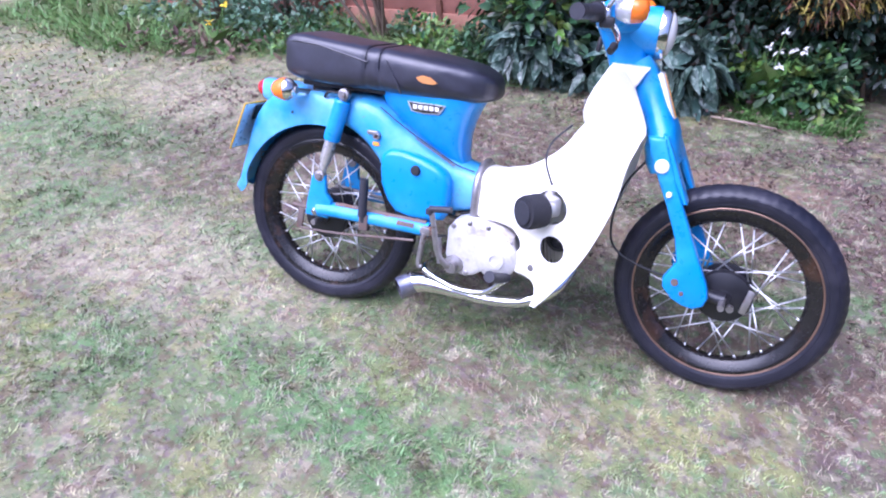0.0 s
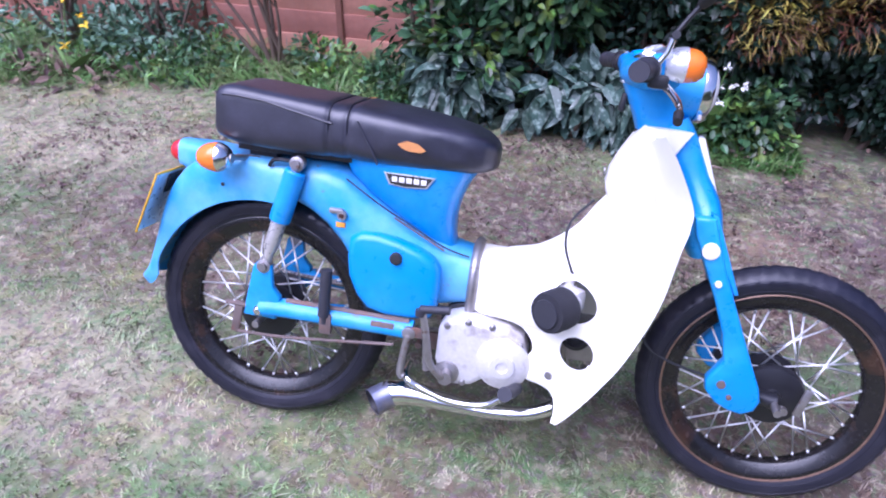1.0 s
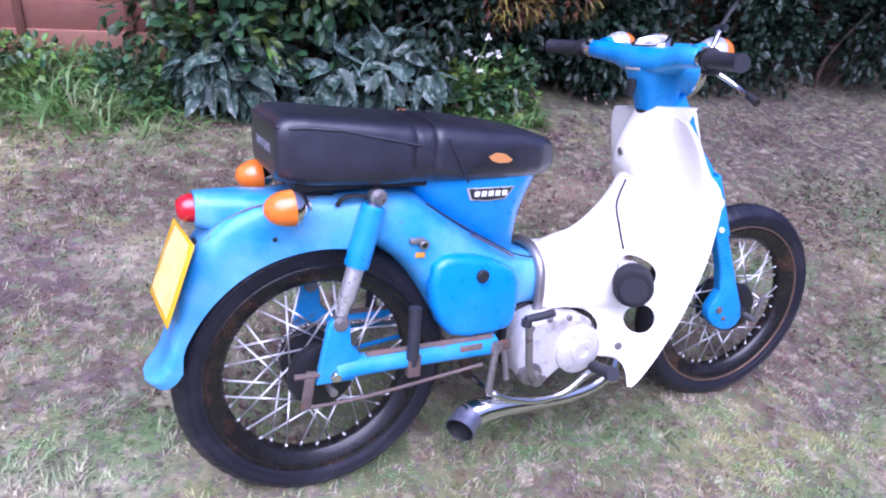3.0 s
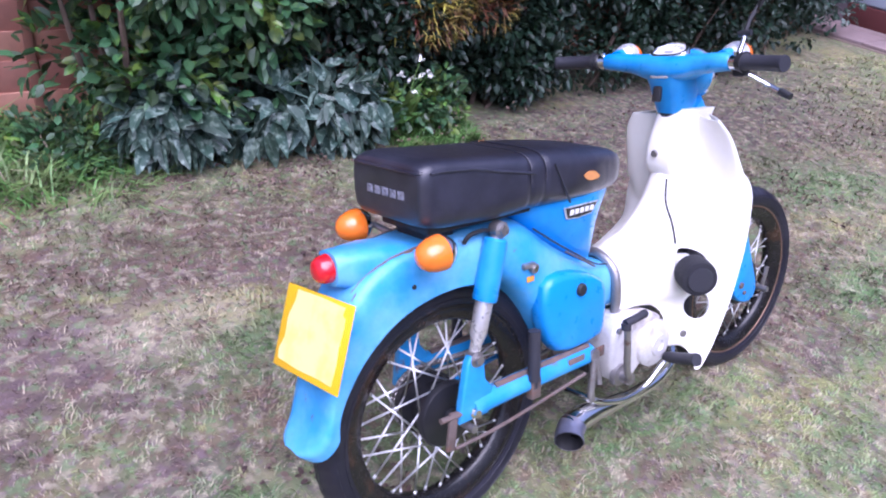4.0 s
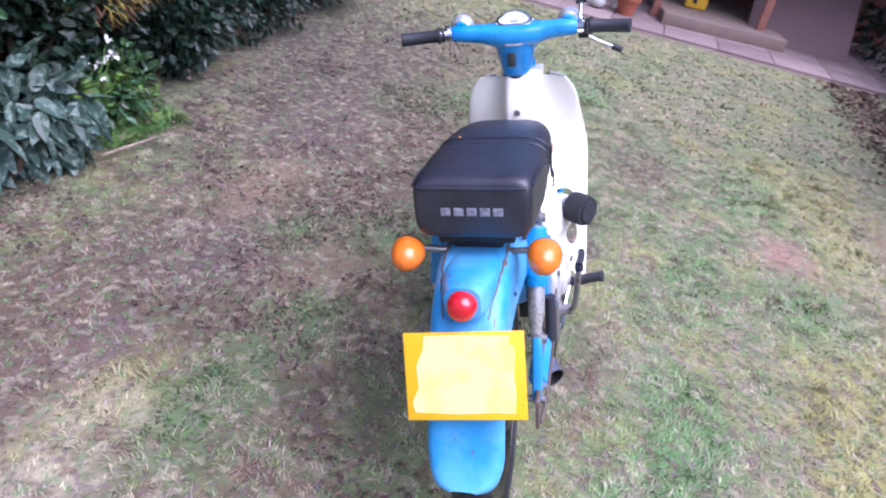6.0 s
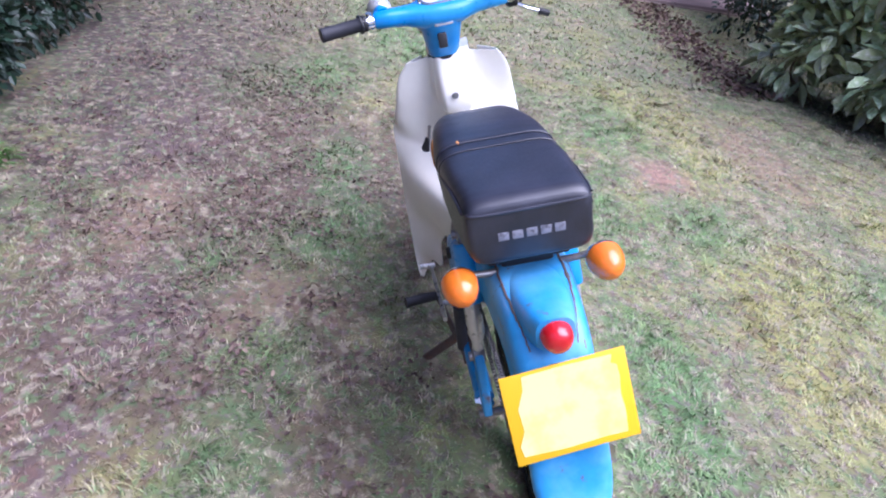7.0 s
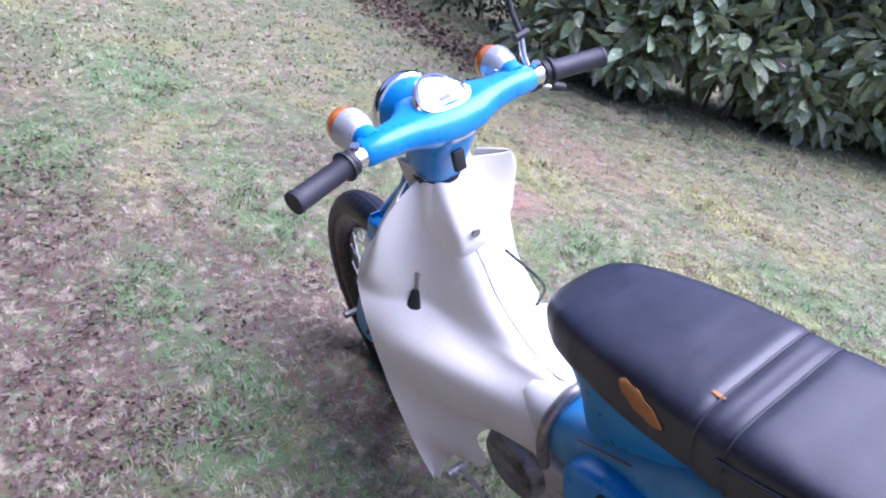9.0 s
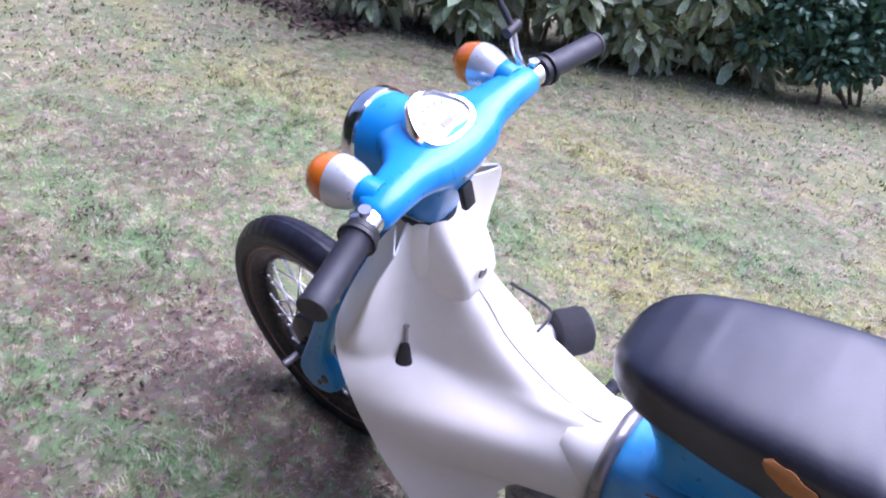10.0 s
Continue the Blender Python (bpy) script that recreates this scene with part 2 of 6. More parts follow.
# ---- the motorcycle: x ahead, y to its left, z up, on its side stand ----
bike = new("motorcycle")
bike.matrix_world = Matrix.Translation((-0.8712, 2.0834, 0.0086)) @ pose(0, 0, 0, 0, 0, 5.7) @ pose(0, 0, 0, -16.0) @ pose(0, 0, 0, 0, 2.6)
tagged(bike, "blue step-through motorcycle with cream leg shield, leaning on its stand", "motorcycle")
STEER = Matrix.Translation((0.86, 0, 0.78)) @ Matrix.Rotation(radians(-4.0), 4, Vector((-0.446, 0, 0.895))) @ Matrix.Translation((-0.86, 0, -0.78))
R_RIM, AXLE_Z, REAR_X, FRONT_X = 0.237, 0.252, -0.012, 1.203
ACROSS = pose(0, 0, 0, 90)  # turns a lathe's z onto -y


def wheel(name, x, m, lip, label):
    base = m @ Matrix.Translation((x, 0, AXLE_Z)) @ ACROSS
    prof = [(R_RIM, -0.030), (R_RIM + 0.004, -0.028), (R_RIM + 0.001, -0.024), (R_RIM - 0.012, -0.020), (R_RIM - 0.028, -0.014), (R_RIM - 0.031, 0.0), (R_RIM - 0.028, 0.014), (R_RIM - 0.012, 0.020), (R_RIM + 0.001, 0.024), (R_RIM + 0.004, 0.028), (R_RIM, 0.030), (R_RIM - 0.008, 0.0285), (R_RIM - 0.015, 0.024), (R_RIM - 0.030, 0.019), (R_RIM - 0.037, 0.010), (R_RIM - 0.038, 0.0), (R_RIM - 0.037, -0.010), (R_RIM - 0.030, -0.019), (R_RIM - 0.015, -0.024), (R_RIM - 0.008, -0.0285)]
    rim = part(name, lathe(prof, 72, base, loop=True), m_rim, bike, label)
    for s in (-1, 1):
        ring = [(R_RIM + 0.0045 + 0.0032 * math.cos(a), s * 0.029 + 0.0032 * math.sin(a)) for a in (k * math.pi / 4 for k in range(8))]
        part("rim_lip", lathe(ring, 72, base, loop=True), lip, rim)
    # tyre, its tread cut across in short ribs
    seg, secs = 180, []
    for k in range(seg):
        a = 2 * math.pi * k / seg
        groove = 0.0028 if k % 3 == 0 else 0.0
        side = [(R_RIM - 0.004, 0.026), (R_RIM + 0.010, 0.033), (R_RIM + 0.028, 0.0385), (R_RIM + 0.041, 0.036), (R_RIM + 0.050 - groove, 0.029), (R_RIM + 0.058 - groove, 0.018), (R_RIM + 0.0625 - groove * 0.6, 0.006)]
        pts = [(r, -h) for r, h in side] + [(R_RIM + 0.0605, 0.0)] + side[::-1]
        secs.append([base @ Vector((r * math.cos(a + 0.06 * h), r * math.sin(a + 0.06 * h), h)) for r, h in pts])
    part("tyre", rings(secs, closed=True, loop=True), m_tyre, rim, "worn black tyre with moulded sidewall", angle=30)
    for r in (R_RIM + 0.016, R_RIM + 0.036):
        for s in (-1, 1):
            h = 0.0352 if r < 0.26 else 0.0372
            ring = [(r + 0.0011 * math.cos(a), s * h + 0.0011 * math.sin(a)) for a in (k * math.pi / 3 for k in range(6))]
            part("sidewall_rib", lathe(ring, 90, base, loop=True), m_tyre, rim)
    hub_prof = [(0.0, -0.058), (0.02, -0.058), (0.024, -0.05), (0.05, -0.048), (0.068, -0.043), (0.072, -0.036), (0.072, -0.026), (0.05, -0.022), (0.046, 0.0), (0.05, 0.022), (0.073, 0.026), (0.075, 0.036), (0.070, 0.046), (0.05, 0.052), (0.022, 0.054), (0.02, 0.062), (0.0, 0.062)]
    part("hub", lathe(hub_prof, 40, base, caps=False), m_hub, rim, "black brake drum hub")
    part("axle", lathe([(0, -0.125), (0.009, -0.125), (0.009, 0.125), (0, 0.125)], 10, base, caps=False), m_steel, rim)
    spoke_me = None
    for k in range(36):
        side = 1 if k % 2 else -1
        lead = 1 if (k // 2) % 2 else -1
        a = 2 * math.pi * k / 36
        b = a + lead * radians(58)
        p, q = Vector((0.068 * math.cos(b), 0.068 * math.sin(b), side * 0.031)), Vector(((R_RIM - 0.036) * math.cos(a), (R_RIM - 0.036) * math.sin(a), side * 0.004))
        if spoke_me is None:
            spoke_me = link_mesh("spoke", join(tube([(0, 0, 0), (0, 0, 1)], 0.0023, 6), tube([(0, 0, 0.94), (0, 0, 1.0)], 0.0030, 6)), m_spoke)
        ob = new("spoke", spoke_me)
        ob.parent = rim
        ob.matrix_basis = base @ along(p, q) @ Matrix.Diagonal((1, 1, (q - p).length, 1))
    return rim


wheel("rear_wheel", REAR_X, Matrix(), m_rim, "black rear wheel rim laced with bright spokes")
wheel("front_wheel", FRONT_X, STEER, m_rim_bronze, "black front wheel rim with bronze lip and bright spokes")

# rear mudguard: arched sections from the frame over the wheel to the flared lip
def mudguard_row(p, half, drop, n=13):
    """An arched section at p, with p's outward direction in p[2:], half wide and drop deep."""
    x, z, ox, oz = p
    o = Vector((ox, 0, oz)).normalized()
    out = []
    for k in range(n):
        s = -1 + 2 * k / (n - 1)
        y = half * math.copysign(min(1, abs(s) * 1.6), s) if abs(s) > 0.62 else half * math.sin(s / 0.62 * math.pi / 2)
        d = drop * max(0, (abs(s) - 0.35) / 0.65) ** 1.15
        out.append(Vector((x, 0, z)) - o * d + Vector((0, y, 0)))
    return out


guard_line = [(0.05, 0.640, 0.1, 1, 0.084, 0.080), (0.0, 0.646, 0.0, 1, 0.082, 0.088), (-0.05, 0.647, -0.1, 1, 0.079, 0.10), (-0.10, 0.643, -0.2, 1, 0.076, 0.118), (-0.15, 0.634, -0.4, 1, 0.073, 0.130), (-0.195, 0.614, -0.65, 0.95, 0.071, 0.128), (-0.232, 0.582, -0.85, 0.75, 0.070, 0.112), (-0.262, 0.535, -1, 0.6, 0.069, 0.095), (-0.283, 0.475, -1, 0.42, 0.068, 0.075), (-0.298, 0.415, -1, 0.27, 0.068, 0.062), (-0.310, 0.365, -1, 0.22, 0.069, 0.054), (-0.325, 0.330, -1, 0.45, 0.067, 0.046), (-0.341, 0.310, -0.9, 0.8, 0.058, 0.036), (-0.351, 0.300, -0.8, 0.9, 0.044, 0.024), (-0.357, 0.295, -0.8, 0.9, 0.024, 0.010)]
def to_arch(g, radius=0.299):
    """The row with its skirt cut on a circle about the rear axle."""
    x, z, ox, oz, half, drop = g
    o = Vector((ox, 0, oz)).normalized()
    d = Vector((x - REAR_X, 0, z - AXLE_Z))
    h = d.dot(o)
    inside = h * h - d.dot(d) + radius * radius
    return (x, z, ox, oz, half, max(0.012, h - math.sqrt(inside)) if inside > 0 else drop)


guard_line = [to_arch(g) if g[1] > 0.34 else (*g[:5], min(g[5], 0.034)) for g in guard_line]


def fine_rows(table, n):
    """The table's rows drawn out to n rows on smooth curves."""
    a, c = curve_points([g[:3] for g in table], n), curve_points([g[3:] for g in table], n)
    return [(*p, *q) for p, q in zip(a, c)]


guard = part("rear_mudguard", sheet([mudguard_row(g[:4], g[4], g[5], 21) for g in fine_rows(guard_line, 70)], 0.002), m_faded, bike, "faded blue rear mudguard with rust along its seam and lip")
part("mudguard_lip", tube([r[0] for r in (mudguard_row(g[:4], g[4], g[5]) for g in fine_rows(guard_line[:12], 40))], 0.0024, 6), m_faded, guard)
part("mudguard_lip", tube([r[-1] for r in (mudguard_row(g[:4], g[4], g[5]) for g in fine_rows(guard_line[:12], 40))], 0.0024, 6), m_faded, guard)
TAIL_BOX = ((0.02, 0.058, 0.602, 0.040), (-0.10, 0.058, 0.611, 0.039), (-0.17, 0.053, 0.616, 0.040), (-0.225, 0.042, 0.620, 0.036), (-0.252, 0.033, 0.624, 0.032))
crease_rows = [g for g in fine_rows(guard_line, 120) if -0.232 < g[0] < -0.03]
for s in (-1, 1):
    line = []
    for g in crease_rows:
        wide = float(np.interp(-g[0], [-b[0] for b in TAIL_BOX], [b[1] for b in TAIL_BOX])) + 0.001
        at = min(mudguard_row(g[:4], g[4], g[5], 121), key=lambda p: abs(p.y - s * wide))
        line.append(at + Vector((g[2], 0, g[3])).normalized() * 0.0008)
    part("rust_crease", tube(line, 0.0021, 6), m_rust, guard)
rng = random.Random(12)
for g, y in ((2.4, 0.3), (3.3, -0.45), (5.2, 0.15), (6.1, -0.3), (9.4, 0.3), (10.3, -0.2), (11.2, 0.35), (11.4, -0.3)):
    rows, k = fine_rows(guard_line, 141), int(g * 10)
    spot = []
    for i in range(-2, 3):
        ring = mudguard_row(rows[k + i][:4], rows[k + i][4], rows[k + i][5], 61)
        c = int(30 + y * 24)
        half = 2.2 - 0.45 * abs(i) + rng.uniform(-0.3, 0.3)
        o = Vector((rows[k + i][2], 0, rows[k + i][3])).normalized()
        spot.append([ring[c + j].lerp(ring[c + j + (1 if half * j > 0 else -1)], 0.3) * 1.0 + o * (0.0005 if abs(j) < 2 and abs(i) < 2 else -0.0006) for j in range(-2, 3)])
    part("rust_stain", sheet(spot, 0.0008), m_rust, guard)
g = fine_rows(guard_line, 141)[32]
part("mudguard_seam", tube([p + Vector((g[2], 0, g[3])).normalized() * 0.0004 for p in mudguard_row(g[:4], g[4] + 0.0006, g[5], 33)], 0.0011, 6), m_rust, guard)
# tail lamp box on the mudguard
fine_box = [(x, *(float(np.interp(-x, [-b[0] for b in TAIL_BOX], [b[k] for b in TAIL_BOX])) for k in (1, 2, 3))) for x in (0.02 - 0.0136 * k for k in range(21))]
tail_box = part("tail_light_base", rings([[Vector((x, w * math.copysign(abs(math.cos(a)) ** 0.6, math.cos(a)), z + h * math.copysign(abs(math.sin(a)) ** 0.7, math.sin(a)))) for a in (k * math.pi / 16 for k in range(32))] for x, w, z, h in fine_box]), m_faded, bike, "blue tail lamp housing, rust-stained along its base")
part("tail_light", lathe([(0.0, 0.031), (0.011, 0.0305), (0.019, 0.027), (0.0245, 0.019), (0.027, 0.008), (0.0275, 0.0), (0.0, 0.0)], 28, along((-0.252, 0, 0.625), (-0.30, 0, 0.622)), caps=False), m_red, tail_box, "round red tail light lens")
# plate and bracket
plate_m = Matrix.Translation((-0.298, -0.006, 0.507)) @ pose(0, 0, 0, 0, 0, 2) @ pose(0, 0, 0, 0, 20) @ pose(0, 0, 0, -3.0)
plate = part("number_plate", rbox((0.0035, 0.214, 0.158), 0.0016, plate_m), m_plate, bike, "blank yellow number plate with a paler faded panel")
rng = random.Random(4)
edge = [(-0.093, -0.064), (-0.02, -0.068), (0.05, -0.066), (0.086, -0.068), (0.089, -0.03), (0.086, 0.0), (0.090, 0.03), (0.089, 0.052), (0.079, 0.057), (0.083, 0.071), (0.0, 0.074), (-0.07, 0.073), (-0.072, 0.05), (-0.086, 0.02), (-0.084, -0.02), (-0.096, -0.045)]
part("faded_panel", slab(edge, 0.0006, plate_m @ Matrix.Translation((-0.0018, 0, 0)) @ pose(0, 0, 0, 90, 0, -90)), m_plate_pale, plate, "pale washed-out centre panel")
part("plate_back", rbox((0.0008, 0.205, 0.150), 0.0003, plate_m @ Matrix.Translation((0.0024, 0, 0))), m_badge, plate, "pale grey back of the plate")
part("plate_bracket", join(rbox((0.03, 0.03, 0.004), 0.001, Matrix.Translation((-0.242, 0, 0.560))), rbox((0.004, 0.09, 0.05), 0.001, plate_m @ Matrix.Translation((0.006, 0, 0.045)))), m_black, bike)


def indicator(name, m, label):
    """A turn signal that shines along the z of m."""
    base = part(name, lathe([(0.0, -0.026), (0.010, -0.026), (0.020, -0.022), (0.028, -0.012), (0.033, -0.002), (0.0335, 0.004), (0.0, 0.004)], 28, m, caps=False), m_chrome, bike, label)
    part("lens", lathe([(0.0335, 0.002), (0.0335, 0.010), (0.0315, 0.024), (0.026, 0.039), (0.018, 0.049), (0.009, 0.054), (0.0, 0.0555)], 28, m, caps=False), m_amber, base, "domed amber lens")
    return base


for s in (-1, 1):
    b = indicator("rear_indicator", along((-0.095, s * 0.132, 0.652), (-0.2, s * 0.132, 0.645)), "rear turn signal with amber lens on a chrome cup")
    part("stalk", join(tube([(-0.085, s * 0.132, 0.652), (-0.066, s * 0.132, 0.653)], 0.011, 12), tube([(-0.075, s * 0.128, 0.653), (-0.07, s * 0.08, 0.645), (-0.06, s * 0.045, 0.64)], 0.007, 10, 10)), m_steel, b)

# frame: pressed body between mudguard and leg shield
def ring_section(x, w, z0, z1, n=20, power=3.2):
    out = []
    for k in range(n):
        a = 2 * math.pi * k / n
        c, s = math.cos(a), math.sin(a)
        out.append(Vector((x, w * math.copysign(abs(c) ** (2 / power), c), (z0 + z1) / 2 + (z1 - z0) / 2 * math.copysign(abs(s) ** (2 / power), s))))
    return out


body_secs = [(-0.01, 0.078, 0.560, 0.648), (0.02, 0.082, 0.558, 0.651), (0.06, 0.086, 0.550, 0.654), (0.10, 0.090, 0.532, 0.656), (0.14, 0.092, 0.503, 0.654), (0.175, 0.093, 0.465, 0.646), (0.205, 0.093, 0.42, 0.629), (0.235, 0.092, 0.368, 0.608), (0.262, 0.090, 0.335, 0.590), (0.29, 0.087, 0.335, 0.572), (0.34, 0.082, 0.33, 0.542), (0.39, 0.077, 0.335, 0.515), (0.43, 0.073, 0.345, 0.497), (0.47, 0.072, 0.355, 0.487), (0.503, 0.073, 0.358, 0.478)]
body = part("frame_body", rings([ring_section(*s) for s in body_secs]), m_faded, bike, "blue pressed steel frame body, scuffed and rusty at its seams")
part("frame_seam", tube([(0.185, -0.090, 0.632), (0.26, -0.088, 0.585), (0.34, -0.080, 0.540), (0.42, -0.070, 0.497), (0.478, -0.062, 0.480)], 0.0020, 6, 24), m_black, body)
for s in (-1, 1):
    part("rust_seam", tube([(0.30, s * 0.0835, 0.555), (0.36, s * 0.0785, 0.523), (0.42, s * 0.0722, 0.49)], 0.0024, 6, 14), m_rust, body)
# side covers
cover_line = [(0.205, 0.500), (0.201, 0.455), (0.206, 0.41), (0.228, 0.362), (0.255, 0.333), (0.30, 0.322), (0.36, 0.323), (0.405, 0.330), (0.418, 0.352), (0.422, 0.40), (0.418, 0.450), (0.402, 0.474), (0.37, 0.492), (0.32, 0.508), (0.27, 0.518), (0.23, 0.517)]
for s in (-1, 1):
    m = Matrix.Translation((0, s * 0.062, 0)) @ (pose(0, 0, 0, 90) if s < 0 else pose(0, 0, 0, 90) @ Matrix.Diagonal((1, 1, -1, 1)))
    cover = part("side_cover", slab(cover_line, 0.053, m, 0.018), m_blue, bike, "blue side cover with a round black knob")
    part("cover_knob", lathe([(0, 0), (0.0145, 0), (0.0145, 0.007), (0.012, 0.010), (0, 0.0105)], 20, along((0.318, s * 0.114, 0.470), (0.318, s * 0.2, 0.470)), caps=False), m_black, cover)
    part("cover_ridge", tube([(0.208, s * 0.1035, 0.485), (0.235, s * 0.1035, 0.503), (0.29, s * 0.1035, 0.502), (0.35, s * 0.1035, 0.488), (0.398, s * 0.1035, 0.463)], 0.0022, 6, 20), m_rust if s < 0 else m_blue, cover)
# steering lock, hook and sticker on the body side
lock = part("side_lock", join(rbox((0.034, 0.014, 0.012), 0.003, Matrix.Translation((0.168, -0.096, 0.556))), lathe([(0, 0), (0.011, 0), (0.011, 0.014), (0, 0.014)], 16, along((0.182, -0.09, 0.548), (0.182, -0.2, 0.548)), caps=False)), m_steel, bike, "small black and chrome seat lock")
part("key_slot", lathe([(0, 0), (0.006, 0), (0.006, 0.002), (0, 0.002)], 12, along((0.182, -0.104, 0.548), (0.182, -0.2, 0.548)), caps=False), m_chrome, lock)
part("sticker", rbox((0.022, 0.001, 0.012), 0.0003, Matrix.Translation((0.178, -0.0935, 0.523))), m_orange_sticker, bike, "small faded orange sticker")
part("body_rivet", lathe([(0, 0), (0.005, 0), (0.004, 0.002), (0, 0.003)], 10, along((-0.117, -0.0765, 0.575), (-0.117, -0.2, 0.575)), caps=False), m_black, guard)
# fuel tank under the seat
tank_secs = []
for z, x0, x1, w in ((0.49, 0.405, 0.440, 0.040), (0.515, 0.36, 0.434, 0.058), (0.555, 0.295, 0.432, 0.076), (0.60, 0.225, 0.440, 0.087), (0.64, 0.18, 0.455, 0.094), (0.668, 0.165, 0.470, 0.097), (0.69, 0.165, 0.478, 0.096)):
    tank_secs.append([Vector(((x0 + x1) / 2 + (x1 - x0) / 2 * math.copysign(abs(math.cos(a)) ** 0.75, math.cos(a)), w * math.copysign(abs(math.sin(a)) ** 0.55, math.sin(a)), z)) for a in (2 * math.pi * k / 28 for k in range(28))])
tank = part("fuel_tank", rings(tank_secs), m_blue, bike, "blue fuel tank with a dull silver badge")
badge = part("badge", slab([(-0.002, 0.003), (0.010, -0.024), (0.05, -0.028), (0.096, -0.024), (0.114, 0.003)], 0.003, Matrix.Translation((0.274, -0.0958, 0.658)) @ pose(0, 0, 0, 90) @ pose(0, 0, 0, 7), 0.001), m_badge, bike, "plain silver tank badge")
part("badge_panel", slab([(0.004, 0.0005), (0.014, -0.0215), (0.05, -0.0255), (0.093, -0.0215), (0.108, 0.0005)], 0.001, Matrix.Translation((0.274, -0.0986, 0.658)) @ pose(0, 0, 0, 90) @ pose(0, 0, 0, 7)), m_ink, badge, "dark inset panel")
for k in range(5):
    part("badge_bar", rbox((0.0125, 0.0012, 0.0125), 0.0004, Matrix.Translation((0.297 + 0.0165 * k, -0.1004, 0.648)) @ pose(0, 0, 0, 8)), m_clear, badge, "white bar on the badge" if k == 0 else "")

# seat
def seat_section(x, w, z0, z1, n=28):
    out = []
    for k in range(n):
        a = 2 * math.pi * k / n
        c, s = math.cos(a), math.sin(a)
        back = max(0.0, min(1.0, (0.16 - x) / 0.10))
        e = (0.42 if s > 0 else 0.36) - 0.14 * back
        y = w * math.copysign(abs(c) ** e, c)
        if s < 0:
            y *= 1 - 0.07 * abs(s)
        out.append(Vector((x, y, (z0 + z1) / 2 + (z1 - z0) / 2 * math.copysign(abs(s) ** (0.5 - 0.16 * back), s))))
    return out


seat_secs = [(-0.121, 0.098, 0.706, 0.780), (-0.120, 0.105, 0.697, 0.796), (-0.114, 0.110, 0.691, 0.806), (-0.10, 0.112, 0.686, 0.811), (-0.07, 0.114, 0.680, 0.812), (0.0, 0.118, 0.676, 0.807), (0.07, 0.122, 0.674, 0.802), (0.13, 0.124, 0.673, 0.799), (0.165, 0.1235, 0.673, 0.796), (0.205, 0.124, 0.673, 0.797), (0.28, 0.123, 0.672, 0.791), (0.35, 0.117, 0.671, 0.783), (0.41, 0.107, 0.671, 0.775), (0.455, 0.094, 0.672, 0.766), (0.488, 0.077, 0.676, 0.754), (0.508, 0.056, 0.682, 0.740), (0.516, 0.034, 0.692, 0.727)]


def seat_mesh():
    """The padded cover: fine sections, with slack folds and hollows pressed into the vinyl."""
    fine = []
    for k in range(121):
        x = seat_secs[0][0] + (seat_secs[-1][0] - seat_secs[0][0]) * k / 120
        x = seat_secs[0][0] + 0.0015 * k if k < 5 else x
        fine.append(seat_section(x, *(float(np.interp(x, [g[0] for g in seat_secs], [g[i] for g in seat_secs])) for i in (1, 2, 3)), 96))
    bm = rings(fine)
    for v in bm.verts:
        p = v.co
        c = Vector((p.x, 0, 0.735))
        out = (p - c).normalized()
        soft = 0.0018 * noise.noise((p.x * 9, p.y * 14, p.z * 9)) + 0.0005 * noise.noise((p.x * 40, p.y * 30 + 4, p.z * 16))
        flank = max(0.0, min(1.0, (0.795 - p.z) / 0.04)) * max(0.0, min(1.0, (p.z - 0.68) / 0.03))
        folds = -0.0026 * max(0.0, noise.noise((p.x * 22 + p.z * 30, p.z * 14 - p.x * 6, p.y * 3 + 9.0))) * flank * (1.6 if p.x > 0.15 else 0.7)
        strap = -0.0030 * math.exp(-((p.x - 0.146) / 0.006) ** 2) - 0.0030 * math.exp(-((p.x - 0.188) / 0.006) ** 2)
        v.co = p + out * (soft + folds + strap)
    return bm


seat = part("seat", seat_mesh(), m_seat, bike, "long black vinyl seat with piping, creases and a torn patch", angle=60)
def seat_side(x, z_off, s):
    for a, b in zip(seat_secs, seat_secs[1:]):
        if a[0] <= x <= b[0]:
            u = (x - a[0]) / (b[0] - a[0])
            return Vector((x, s * (a[1] + (b[1] - a[1]) * u) * 1.0, a[3] + (b[3] - a[3]) * u + z_off))
for s in (-1, 1):
    part("piping", tube([seat_side(x, -0.021 - 0.020 * max(0, x) / 0.16, s) for x in (-0.10, -0.07, -0.03, 0.0, 0.05, 0.1, 0.155)], 0.0028, 8, 30), m_seat, seat)
    if s < 0:
        part("piping", tube([seat_side(x, z, s) for x, z in ((0.212, -0.028), (0.224, -0.048), (0.244, -0.080), (0.262, -0.112))], 0.0024, 8, 20), m_seat, seat)
part("piping", tube([(-0.112, -0.106, 0.792), (-0.121, -0.09, 0.791), (-0.122, 0.0, 0.791), (-0.121, 0.09, 0.791), (-0.112, 0.106, 0.792)], 0.0028, 8, 30), m_seat, seat)
for x, w, top in ((0.146, 0.1244, 0.7988), (0.188, 0.1249, 0.799)):
    part("piping", tube([p - (p - Vector((x, 0, 0.74))).normalized() * 0.0020 for p in seat_section(x, w, 0.675, top, 56)[:29]], 0.0016, 6), m_seat, seat)
for h in (0.013,):
    for k in range(5):
        part("printed_bar", rbox((0.0012, 0.0185, h + 0.003), 0.0003, Matrix.Translation((-0.1212, -0.050 + 0.0245 * k, 0.745))), m_letter, seat, "faded silver bar print" if k == 0 else "")
